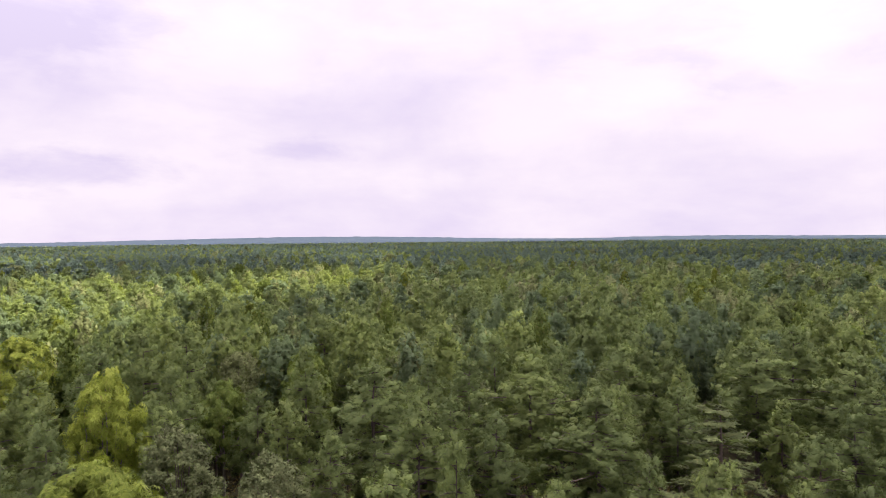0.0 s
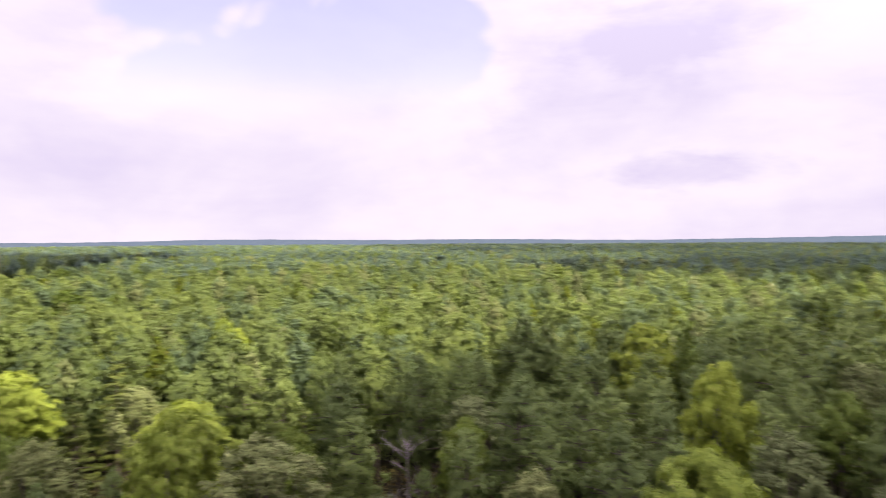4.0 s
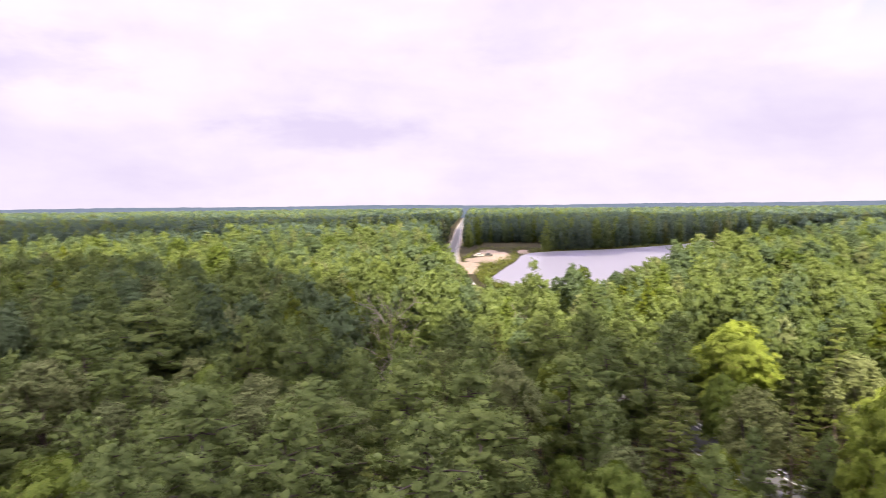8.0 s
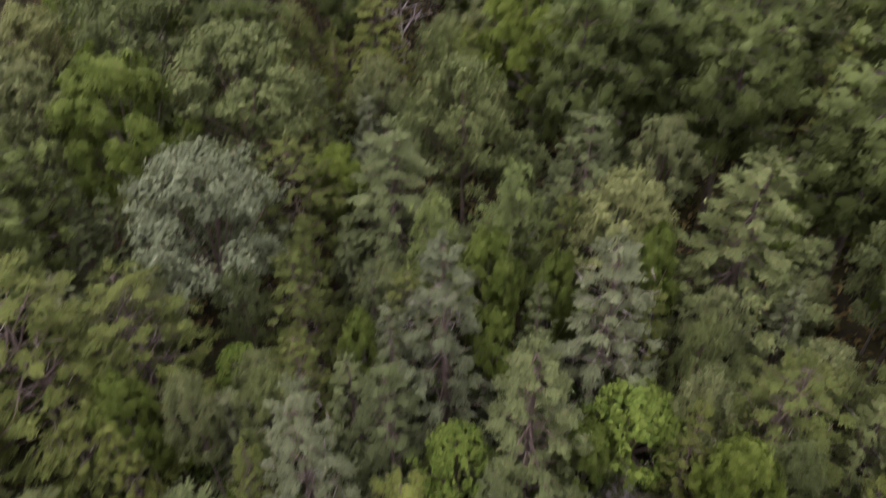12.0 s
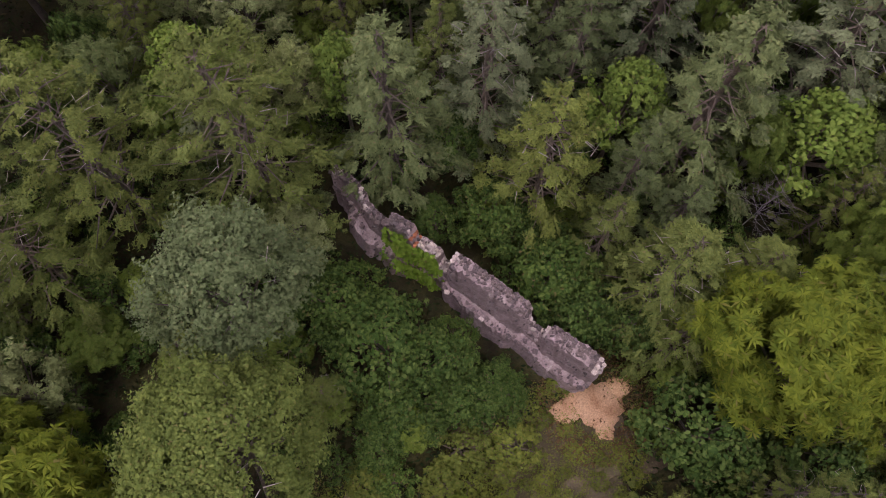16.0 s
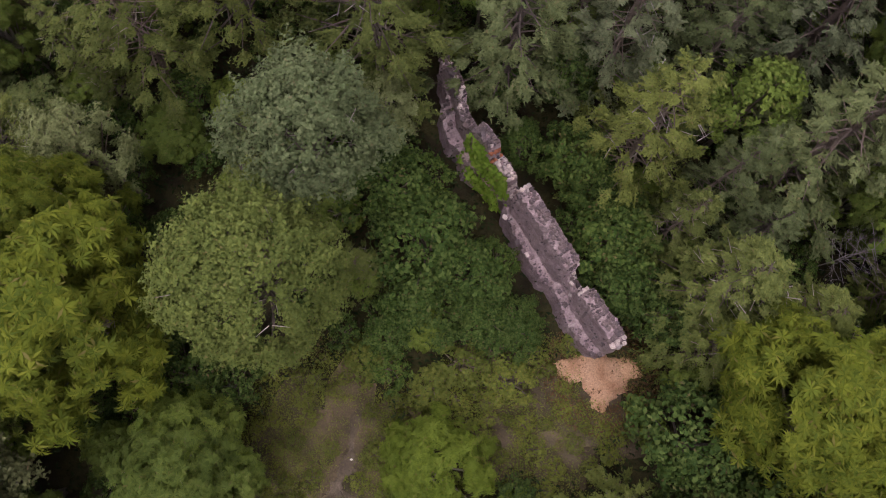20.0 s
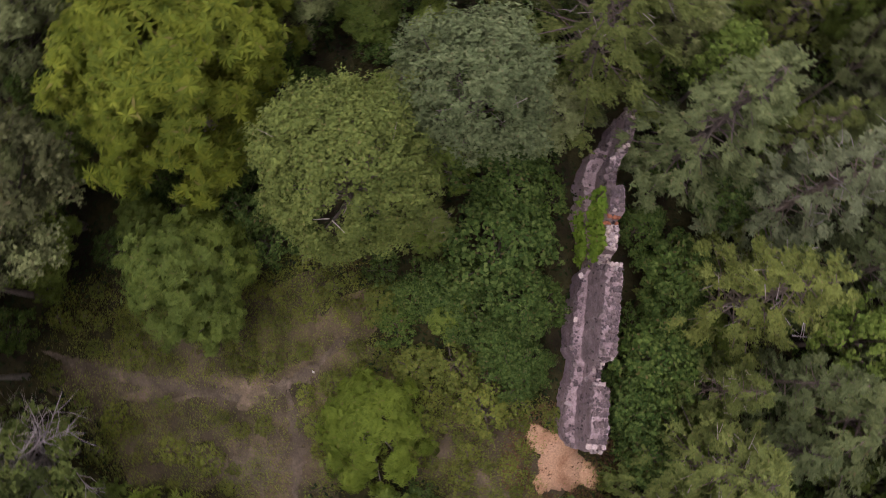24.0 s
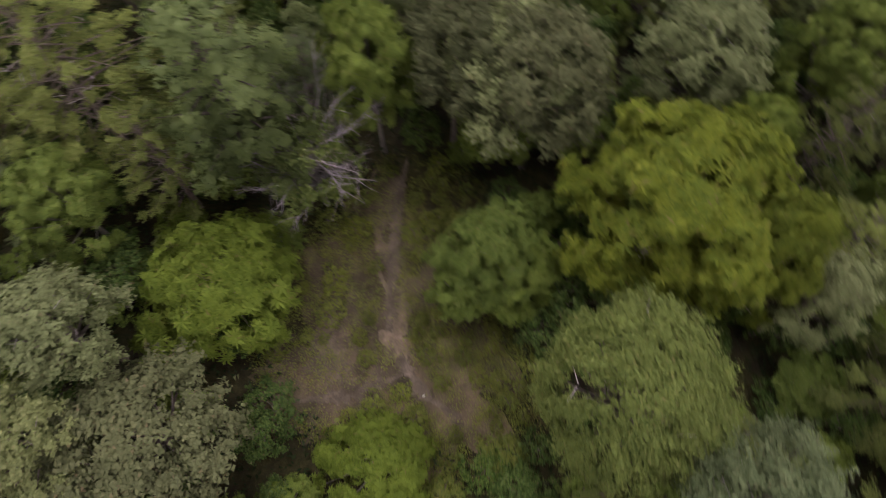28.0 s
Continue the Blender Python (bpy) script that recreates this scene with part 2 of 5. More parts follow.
PALEBARK = plain_material("pale_bark", [(0.3, (0.13, 0.115, 0.095)), (0.7, (0.25, 0.225, 0.19))], 2.0, 0.9, 0.4, 14)
DEADWOOD = plain_material("deadwood", [(0.3, (0.17, 0.145, 0.135)), (0.7, (0.30, 0.27, 0.25))], 2.0, 0.95, 0.4, 14)


# ---- mesh builders ----
def mesh_of(name, verts, faces, mats=(), index=None, smooth=False, normals=None):
    """A mesh from arrays: faces all with the same number of corners."""
    me = bpy.data.meshes.new(name)
    verts, faces = np.asarray(verts, np.float32), np.asarray(faces, np.int32)
    k = faces.shape[1]
    me.vertices.add(len(verts)); me.loops.add(faces.size); me.polygons.add(len(faces))
    me.vertices.foreach_set("co", verts.ravel())
    me.loops.foreach_set("vertex_index", faces.ravel())
    me.polygons.foreach_set("loop_start", np.arange(0, faces.size, k, dtype=np.int32))
    for m in mats:
        me.materials.append(m)
    if index is not None:
        me.polygons.foreach_set("material_index", np.asarray(index, np.int32))
    if smooth:
        me.polygons.foreach_set("use_smooth", np.ones(len(faces), bool))
    me.update(calc_edges=True)
    if normals is not None:
        me.attributes.new("custom_normal", "FLOAT_VECTOR", "POINT").data.foreach_set("vector", np.asarray(normals, np.float32).ravel())
        me.update()
    return me


def part(name, data, material, parent, label=""):
    """ONE mesh object, from a mesh or a bmesh, under a thing or a part."""
    if isinstance(data, bmesh.types.BMesh):
        me = bpy.data.meshes.new(name)
        data.to_mesh(me); data.free()
        data = me
    if material and not data.materials:
        data.materials.append(material)
    ob = new(name, data)
    ob.parent = parent
    return tagged(ob, label)


def unit(v):
    return v / np.maximum(np.linalg.norm(v, axis=-1, keepdims=True), 1e-6)


def tubes(runs, sides=5):
    """Tapered tubes along runs of points: [(points, radii), ...]."""
    verts, faces = [], []
    for pts, radii in runs:
        pts = np.asarray(pts, float)
        base = len(verts)
        for i, p in enumerate(pts):
            d = unit(pts[min(i + 1, len(pts) - 1)] - pts[max(i - 1, 0)])
            a = unit(np.cross(d, (0.3, 0.9, 0.1)))
            b = np.cross(d, a)
            for s in range(sides):
                w = 2 * math.pi * s / sides
                verts.append(p + radii[i] * (a * math.cos(w) + b * math.sin(w)))
        for i in range(len(pts) - 1):
            for s in range(sides):
                q = base + i * sides
                faces.append((q + s, q + (s + 1) % sides, q + sides + (s + 1) % sides, q + sides + s))
    return np.array(verts), np.array(faces)


def blades(pos, nor, along, length, width):
    """Leaves: one three-cornered blade each."""
    d = unit(along - nor * (along * nor).sum(1, keepdims=True))
    s = np.cross(nor, d)
    l, w = length[:, None] * d * 0.5, width[:, None] * s * 0.62
    v = np.stack([pos - l * 0.8 - w, pos + l * 1.2, pos - l * 0.8 + w], 1).reshape(-1, 3)
    return v, np.arange(len(v)).reshape(-1, 3)


def cards(pos, nor, along, length, width, rng):
    """Leaves: one folded four-cornered blade each."""
    d = unit(along - nor * (along * nor).sum(1, keepdims=True))
    s = np.cross(nor, d)
    l, w = length[:, None] * d * 0.5, width[:, None] * s * 0.5
    lift = nor * width[:, None] * 0.22
    v = np.stack([pos - l, pos - w + lift + l * 0.15, pos + l, pos + w + lift + l * 0.15], 1).reshape(-1, 3)
    return v, np.arange(len(v)).reshape(-1, 4)


def stars(pos, nor, length, rng, rays=10):
    """Whorls of long drooping leaves round twig tips, one four-cornered blade each."""
    n = len(pos)
    a = unit(np.cross(nor, rng.normal(0, 1, (n, 3))))
    b = np.cross(nor, a)
    w = (np.arange(rays)[None] + rng.uniform(-0.3, 0.3, (n, rays))) * (2 * math.pi / rays)
    d = a[:, None] * np.cos(w)[..., None] + b[:, None] * np.sin(w)[..., None]
    L = (length[:, None] * rng.uniform(0.7, 1.2, (n, rays)))[..., None]
    side = np.cross(np.broadcast_to(nor[:, None], d.shape), d) * L * 0.11
    base, up = pos[:, None] + np.zeros_like(d), nor[:, None]
    mid = base + d * L * 0.5 + up * L * 0.10
    tip = base + d * L - up * L * 0.10 - np.array([0, 0, 0.14]) * L
    v = np.stack([base, mid - side, tip, mid + side], 2).reshape(-1, 3)
    return v, np.arange(len(v)).reshape(-1, 4)


def cores(cen, rad, fill, rng, fine):
    """The dense heart of each clump: a small uneven solid."""
    bm = bmesh.new()
    if fine:
        bmesh.ops.create_icosphere(bm, subdivisions=1, radius=1)
    else:
        q = [bm.verts.new(c) for c in ((1, 0, 0), (0, 1, 0), (-1, 0, 0), (0, -1, 0), (0, 0, 1), (0, 0, -1))]
        for i in range(4):
            bm.faces.new((q[i], q[(i + 1) % 4], q[4])); bm.faces.new((q[(i + 1) % 4], q[i], q[5]))
    bm.verts.index_update()
    b = np.array([w.co[:] for w in bm.verts]); f = np.array([[w.index for w in face.verts] for face in bm.faces])
    bm.free()
    k = len(b)
    v = cen[:, None] + b[None] * rad[:, None] * fill * rng.uniform(0.75, 1.2, (len(cen), k, 1))
    return v.reshape(-1, 3), (f[None] + (np.arange(len(cen)) * k)[:, None, None]).reshape(-1, 3), np.broadcast_to(b[None], v.shape).reshape(-1, 3)


def skeleton_of(shape, H, R, rng):
    """Limbs and leaf clumps of a tree: [(start, end, radius)], clump centres, clump radii."""
    limbs, cen, rad = [], [], []
    if shape == "pine":
        base, levels = 0.34 * H, 11
        for i in range(levels):
            s = (i + 0.5) / levels
            z = base + (H * 0.97 - base) * s
            reach = R * max(1.0 - s ** 2.0, 0.02) ** 0.66 * (0.75 if i == 0 else 1.0)
            a0 = rng.uniform(0, 6.28)
            for b in range(5):
                a = a0 + b * 1.2566 + rng.uniform(-0.4, 0.4)
                z += rng.uniform(-0.022, 0.022) * H
                r = reach * rng.uniform(0.55, 1.12)
                dirv = np.array([math.cos(a), math.sin(a), 0])
                start, end = np.array([0, 0, z - 0.10 * r]), dirv * r + np.array([0, 0, z + rng.uniform(-0.12, 0.14) * r])
                limbs.append((start, end, 0.04 + 0.014 * r))
                for f in (0.35, 0.58, 0.8, 1.0):
                    if f < 0.5 and r < 0.4 * R:
                        continue
                    c = start + (end - start) * f + rng.normal(0, 0.08 * R, 3) * (1, 1, 1.3)
                    cen.append(c); rad.append(np.array([1, 1, 0.92]) * R * rng.uniform(0.15, 0.27) * (1.08 - 0.45 * s))
        cen.append(np.array([0, 0, H - 0.10 * R])); rad.append(np.array([0.8, 0.8, 1.7]) * R * 0.15)
    elif shape in ("cedar", "feather"):
        wide = shape == "feather"
        base, levels = (0.22 if wide else 0.12) * H, 13
        for i in range(levels):
            s = (i + 0.4) / levels
            z = base + (H - base) * s
            reach = R * ((1 - s ** 2.2) ** 0.75 if wide else (1 - s) ** 0.72)
            a0 = rng.uniform(0, 6.28)
            for b in range(6):
                a = a0 + b * 1.047 + rng.uniform(-0.35, 0.35)
                r = reach * rng.uniform(0.62, 1.15)
                dirv = np.array([math.cos(a), math.sin(a), 0])
                start, end = np.array([0, 0, z]), dirv * r + np.array([0, 0, z + (0.16 if wide else -0.12) * r])
                limbs.append((start, end, 0.02 + 0.010 * r))
                for f in (0.55, 0.95):
                    cen.append(start + (end - start) * f + rng.normal(0, 0.05 * R, 3))
                    rad.append(np.array([1, 1, 0.5]) * max(R * rng.uniform(0.15, 0.24) * (1.1 - 0.5 * s), 0.12))
        cen.append(np.array([0, 0, H - 0.1])); rad.append(np.array([0.5, 0.5, 1.6]) * R * 0.16)
    else:  # broad, dome, plume and shrub crowns
        low = shape == "shrub"
        dome = shape == "dome"
        va = H * 0.52 if low else min(H * 0.42, R * 1.35)
        zc = H - va
        n = {"dome": 165, "shrub": 60}.get(shape, 96)
        lobes = rng.uniform(0.75, 1.12, 8)
        if low:
            lobes = rng.uniform(0.62, 1.18, 8)
        if dome:
            lobes = rng.uniform(0.87, 1.07, 8)
        for i in range(n):
            u = 1 - (i + 0.5) / n * (1.45 if not low else 1.1)
            a = i * 2.39996 + rng.uniform(-0.3, 0.3)
            k = lobes[int(a / 6.2832 * 8) % 8] * rng.uniform(0.70 if not dome else 0.84, 1.06 if not dome else 1.02)
            q = math.sqrt(max(0, 1 - u * u))
            c = np.array([math.cos(a) * q * R * k, math.sin(a) * q * R * k, zc + u * va * rng.uniform(0.82, 1.0)])
            cr = R * (rng.uniform(0.17, 0.26) if not dome else rng.uniform(0.15, 0.21))
            if not dome and not low and i % 4 == 3:
                c[:2] *= 0.55
                c[2] += 0.06 * va
            c[:2] *= 1 - 0.14
            cen.append(c); rad.append(np.array([1, 1, 0.75]) * cr)
            if i % 6 == 0:
                limbs.append((np.array([0, 0, zc - va * 0.55]) + rng.normal(0, 0.05, 3), c, 0.025 + 0.012 * R))
        if dome:
            for i in range(14):
                a, q = i * 2.4, R * 0.09 * math.sqrt(i)
                cen.append(np.array([math.cos(a) * q, math.sin(a) * q, H - 0.12 * R])); rad.append(np.array([1, 1, 0.75]) * R * 0.18)
    return limbs, np.array(cen), np.array(rad)


def crown_arrays(shape, H, R, n, size, rng, sparse=1.0, fine=True, star=0.0, heart=0.0):
    n = n // 10 if star else n
    limbs, cen, rad = skeleton_of(shape, H, R, rng)
    if sparse < 1:
        keep = rng.random(len(cen)) < sparse
        keep[0] = True
        cen, rad = cen[keep], rad[keep]
    w = rad[:, 0] ** 2
    k = rng.choice(len(cen), n, p=w / w.sum())
    subs = 7 if shape == "pine" else (13 if shape in ("cedar", "feather") else 17)
    arm = rng.normal(0, 1, (len(cen), subs, 3))
    if shape != "pine":
        # twigs point away from the trunk and a little upwards
        away = unit(cen * (1, 1, 0) + (0, 0, 1e-3))[:, None, :]
        spray = shape in ("cedar", "feather")
        arm = arm * ((0.62, 0.62, 0.4) if spray else 1.0) + away * (1.5 if spray else 0.3) + np.array([0, 0, 0.1 if shape == "plume" else (0.22 if spray else 0.35)])
    arm = unit(arm) * rng.uniform(0.45, 1.0, (len(cen), subs, 1)) * (1.0 if shape == "pine" else (1.75 if shape in ("cedar", "feather") else 1.25))
    girth = rng.uniform(0.28, 0.52, (len(cen), subs, 1))
    j = rng.integers(0, subs, n)
    ball = unit(rng.normal(0, 1, (n, 3))) * (rng.random((n, 1)) ** 0.4)
    if shape == "pine":
        off = arm[k, j] + ball * girth[k, j]
    else:
        # leaves sit along the twigs, closer towards the tips
        f = rng.random((n, 1)) ** 0.7
        off = np.where(rng.random((n, 1)) < (0.24 if shape in ("cedar", "feather") else 0.32), arm[k, j] * 0.55 + ball * 0.5, arm[k, j] * f + ball * (0.22 - 0.13 * f) * (1.0 if shape != "dome" else 1.5))
    pos = cen[k] + off * rad[k]
    off = unit(0.5 * arm[k, j] + ball)
    out = unit(pos * (1, 1, 0) + (0, 0, 1e-3))
    up = np.array([0, 0, 1.0])
    if shape == "pine":
        nor = unit(0.7 * off + 0.35 * out + 0.5 * up + rng.normal(0, 0.38, (n, 3)))
        along = unit(0.7 * off + 0.5 * up + rng.normal(0, 0.5, (n, 3)))
        ratio = 0.36
    elif shape in ("cedar", "feather", "plume"):
        nor = unit(0.4 * off + 0.30 * out + 0.6 * up + rng.normal(0, 0.34, (n, 3)))
        along = unit(1.0 * unit(arm[k, j]) + rng.normal(0, 0.42, (n, 3)))
        ratio = 0.34 if shape != "plume" else 0.30
    else:
        nor = unit(0.8 * off + 0.25 * out + 0.5 * up + rng.normal(0, 0.36, (n, 3)))
        along = rng.normal(0, 1, (n, 3))
        ratio = 0.60
    # leaves shade as the soft mass of their clump and crown
    mid, half = (cen[:, 2].min() + cen[:, 2].max()) / 2, max(np.ptp(cen[:, 2]) / 2, 0.1)
    mass = unit((pos - (0, 0, mid)) / (R, R, half))
    k_mass = 0.72 if shape == "pine" else 0.45
    soft = unit(k_mass * mass + (1 - k_mass) * off + 0.25 * up + (0.08 if shape == "pine" else 0.18) * rng.normal(0, 1, (n, 3)))
    nor = np.where((nor * soft).sum(1, keepdims=True) < 0, -nor, nor)
    length = size * rng.uniform(0.65, 1.35, n)
    width = length * ratio * rng.uniform(0.8, 1.2, n)
    if star:
        v, f = stars(pos, unit(0.75 * nor + 0.35 * out + 0.2 * up), star * rng.uniform(0.7, 1.25, n), rng)
    else:
        v, f = cards(pos, nor, along, length, width, rng) if fine else blades(pos, nor, along, length, width)
    vn = np.repeat(unit((0.9 if shape == "pine" else 0.6) * soft + (0.1 if shape == "pine" else 0.4) * nor), len(v) // n, 0)
    if heart:
        hv, hf, hd = cores(cen, rad, heart, rng, n > 9000)
        hm = unit((hv - (0, 0, mid)) / (R, R, half))
        v, f, vn = np.concatenate([v, hv]), np.concatenate([f, hf + len(v)]), np.concatenate([vn, unit(0.7 * hm + 0.3 * hd + 0.15 * up)])
    return limbs, v, f, vn


def trunk_runs(H, R, limbs, rng, lean=0.02, top=0.93, girth=None):
    r0 = girth or 0.012 * H + 0.03
    zs = np.linspace(0, H * top, 6)
    wob = rng.normal(0, lean * H * 0.25, (6, 2)); wob[0] = 0
    trunk = [(wob[i, 0] * z / H, wob[i, 1] * z / H, z) for i, z in enumerate(zs)]
    runs = [(trunk, [r0 * (1.25 if i == 0 else 1) * (1 - 0.85 * i / 5) for i in range(6)])]
    for a, b, r in limbs:
        mid = (a + b) / 2 + rng.normal(0, 0.04, 3) * np.linalg.norm(b - a)
        runs.append(([a, mid, b], [r, r * 0.7, r * 0.25]))
    return runs


#            shape      leaf           H    R    cards  size   name, label, category
KINDS = {
    "pi": ("pine", "pine", 16, 3.4, 34000, 0.155, "pine_tree", "tall green pine with tufted needle clumps", "pine tree"),
    "cg": ("cedar", "cedar_green", 11, 1.9, 26000, 0.125, "cedar_tree", "pale green conical cedar with feathery sprays", "cedar tree"),
    "cp": ("cedar", "cedar_pale", 12, 1.9, 26000, 0.125, "cedar_tree", "grey-green conical cedar with feathery sprays", "cedar tree"),
    "co": ("cedar", "cedar_olive", 9, 2.1, 26000, 0.12, "cedar_tree", "olive green cedar with thin drooping sprays", "cedar tree"),
    "of": ("feather", "cedar_olive", 11, 2.5, 32000, 0.125, "juniper_tree", "wide olive green juniper with feathery branches", "juniper tree"),
    "og": ("broad", "oak_grey", 10, 2.5, 25000, 0.115, "oak_tree", "grey-green leafy oak with lumpy crown", "oak tree"),
    "os": ("broad", "oak_silver", 11, 2.7, 34000, 0.10, "oak_tree", "silvery blue-green oak beside the ruined wall", "oak tree"),
    "ow": ("broad", "oak_white", 12, 3.8, 22000, 0.15, "oak_tree", "pale silvery oak with upturned leaves", "oak tree"),
    "oo": ("broad", "oak_olive", 11, 3.2, 24000, 0.125, "oak_tree", "olive green leafy oak with lumpy crown", "oak tree"),
    "rd": ("dome", "round", 11, 2.9, 62000, 0.085, "round_tree", "dense round-crowned green tree beside the clearing", "tree"),
    "bl": ("broad", "green", 7, 2.1, 28000, 0.115, "leafy_tree", "mid-green broadleaf tree with open crown", "tree"),
    "mb": ("broad", "bright", 7, 1.7, 5200, 0.17, "maple_tree", "bright green young maple among darker trees", "maple tree"),
    "yg": ("plume", "yellow", 10, 3.1, 52000, 0.16, "yellow_tree", "yellow-green leafy tree with drooping sprays", "tree"),
    "lm": ("broad", "lime", 12, 3.6, 30000, 0.16, "lime_tree", "yellow-green broadleaf tree among the pines, brightened to look sunlit", "tree"),
    "sh": ("shrub", "shrub", 3, 1.8, 6500, 0.14, "dark_shrub", "dark glossy green shrub beside the ruined wall", "shrub"),
    "sb": ("shrub", "bush", 3, 2.2, 26000, 0.10, "green_bush", "bright green leafy bush at the clearing", "bush"),
    "od": ("broad", "oak_dark", 10, 2.5, 25000, 0.115, "oak_tree", "dark grey-green oak at the clearing's edge", "oak tree"),
    "lw": ("shrub", "weed", 1, 0.8, 2200, 0.075, "low_bush", "low olive bush among weeds of the clearing", "bush"),
    "tw": ("broad", "round", 6, 2.2, 5200, 0.12, "twiggy_tree", "half-bare tree with pale twigs and few leaves", "tree"),
    "dd": ("dead", None, 8, 2.0, 0, 0, "dead_tree", "leafless grey dead tree with forked branches", "dead tree"),
}
# kinds whose leaves stand in whorls, and the leaves' length
STAR = {"lm": 0.30, "yg": 0.27, "bl": 0.20, "sb": 0.22}
MADE = {}


def dead_limbs(H, R, rng, n=15, thick=1.0):
    runs = []
    for i in range(n):
        a, z = i * 2.4 + rng.uniform(-0.4, 0.4), H * rng.uniform(0.35, 0.9)
        d = np.array([math.cos(a), math.sin(a), rng.uniform(0.4, 1.1)])
        L = R * rng.uniform(0.6, 1.1)
        p0 = np.array([0, 0, z]); p1 = p0 + d * L * 0.5; p2 = p1 + unit(d + rng.normal(0, 0.4, 3)) * L * 0.5
        runs.append(([p0, p1, p2], [0.040 * thick, 0.024 * thick, 0.008 * thick]))
        for j in range(8):
            f = rng.uniform(0.25, 1)
            q = p0 + (p1 - p0) * f * 2 if f < 0.5 else p1 + (p2 - p1) * (f * 2 - 1)
            e = q + unit(d + rng.normal(0, 0.7, 3)) * L * rng.uniform(0.25, 0.5)
            runs.append(([q, (q + e) / 2 + rng.normal(0, 0.04, 3), e], [0.014 * thick, 0.010 * thick, 0.004 * thick]))
    return runs


def tree(kind, variant, level):
    """The first tree of a kind, variant and level of detail."""
    shape, leaf, H, R, n, size, name, label, cat = KINDS[kind]
    rng = np.random.default_rng(sum(map(ord, kind)) * 31 + variant * 7 + level)
    top = tagged(new(name), label, cat, "trees of the forest", "")
    few = (1.0, 0.8, 0.6, 0.35)[level]
    if shape == "dead":
        runs = trunk_runs(H, R, [], rng, 0.06, 0.95, 0.10 if level else 0.05) + dead_limbs(H, R, rng, *((15, 1.0) if level else (34, 0.42)))
        v, f = tubes(runs, 5)
        part("trunk", mesh_of("dead_trunk", v, f, smooth=True), DEADWOOD, top)
        return top
    m = max(150, int(n * few))
    limbs, cv, cf, cn = crown_arrays(shape, H, R, m, size * (1.0, 1.1, 1.28, 1.3)[level], rng, 0.45 if kind == "tw" else 1.0, kind in ("mb", "sh", "sb") and level in (0, 3),
                                     STAR.get(kind, 0.0) * (1.0, 1.1, 1.3, 1.0)[level], 0.40 if kind == "pi" else 0.0)
    if level == 2:
        limbs = limbs[::2]
    v, f = tubes(trunk_runs(H, R, limbs, rng) + (dead_limbs(H, R * 1.3, rng, 24, 0.95) if kind == "tw" else []), 5 if level == 0 else 4)
    part("trunk", mesh_of(name + "_trunk", v, f, smooth=True), DEADWOOD if kind == "tw" else (PALEBARK if kind in STAR else BARK), top)
    part("crown", mesh_of(name + "_crown", cv, cf, normals=cn), LEAF[leaf], top)
    if level == 0 and kind in ("og", "os", "rd", "co", "of", "cp"):
        v, f = tubes([([p, p + d * 0.22 + (0, 0, 0.04), p + d * 0.45 + (0, 0, 0.06)], [0.016, 0.011, 0.004]) for p, d in
                      [(np.array([rng.uniform(-0.5, 0.5) * R, rng.uniform(-0.5, 0.5) * R, H * rng.uniform(0.80, 0.93) if kind in ("og", "rd") else H * rng.uniform(0.45, 0.85)]), unit(rng.normal(0, 1, 3) * (1, 1, 0.3))) for _ in range(9 if kind in ("og", "rd") else 44)]], 4)
        tagged(part("deadwood", mesh_of("deadwood", v, f), DEADWOOD, top, "pale leafless wood"), kind="stuff")
    return top


def plant(kind, x, y, H, R, rng, z=0.0, low=False):
    """Stand a tree of that height and crown radius on the ground."""
    dist = math.hypot(x, y)
    level = 3 if low else (0 if dist < 26 else (1 if dist < 62 else 2))
    key = (kind, int(rng.integers(0, 3 if kind in ("pi", "og", "co", "sh", "bl", "of") else 2)), level)
    m = pose(x, y, z, 0, 0, rng.uniform(0, 360)) @ Matrix.Diagonal((R / KINDS[kind][3], R / KINDS[kind][3], H / KINDS[kind][2], 1))
    if key not in MADE:
        MADE[key] = tree(*key)
        MADE[key].matrix_basis = m
        return MADE[key]
    src = MADE[key]
    keep, src.scale = src.scale.copy(), (1, 1, 1)
    ob = copy_thing(src, m)
    src.scale = keep
    return ob


# ---- plan ----
def curve_through(points, step=2.0):
    """A smooth line through points of the plan."""
    p = [np.array(q, float) for q in points]
    out = []
    for i in range(len(p) - 1):
        a, b, c, d = p[max(i - 1, 0)], p[i], p[i + 1], p[min(i + 2, len(p) - 1)]
        n = max(2, int(np.linalg.norm(c - b) / step))
        for k in range(n):
            t = k / n
            out.append(0.5 * (2 * b + (c - a) * t + (2 * a - 5 * b + 4 * c - d) * t * t + (3 * b - a - 3 * c + d) * t ** 3))
    return np.array(out + [p[-1]])


ROAD = curve_through([(60, 75), (-20, 39), (-70, 20.2), (-150, -10), (-250, -41), (-365, -66), (-530, -92), (-842, -141), (-1750, -277), (-2600, -410)], 6)
LAKE = curve_through([(-232, -19), (-250, -31), (-277, -32), (-330, -30), (-396, -25), (-432, 22), (-478, 62), (-530, 103), (-600, 190), (-560, 250),
                      (-470, 200), (-400, 130), (-320, 75), (-255, 40), (-222, 10), (-232, -19)], 8)
SAND = [(-316, -50, 18, 6), (-378, -46, 40, 10), (-402, -31, 18, 4), (-345, -47, 20, 8), (-290, -45, 16, 4), (-262, -44, 10, 3), (-235, -37, 7, 3)]
GLADE = [(4.2, 6.0, 4.6), (3.6, 1.8, 2.4), (-1.5, 1.6, 1.8), (-4.6, 0.6, 2.2), (-6.6, -0.8, 1.6), (8.5, 7.6, 2.2)]


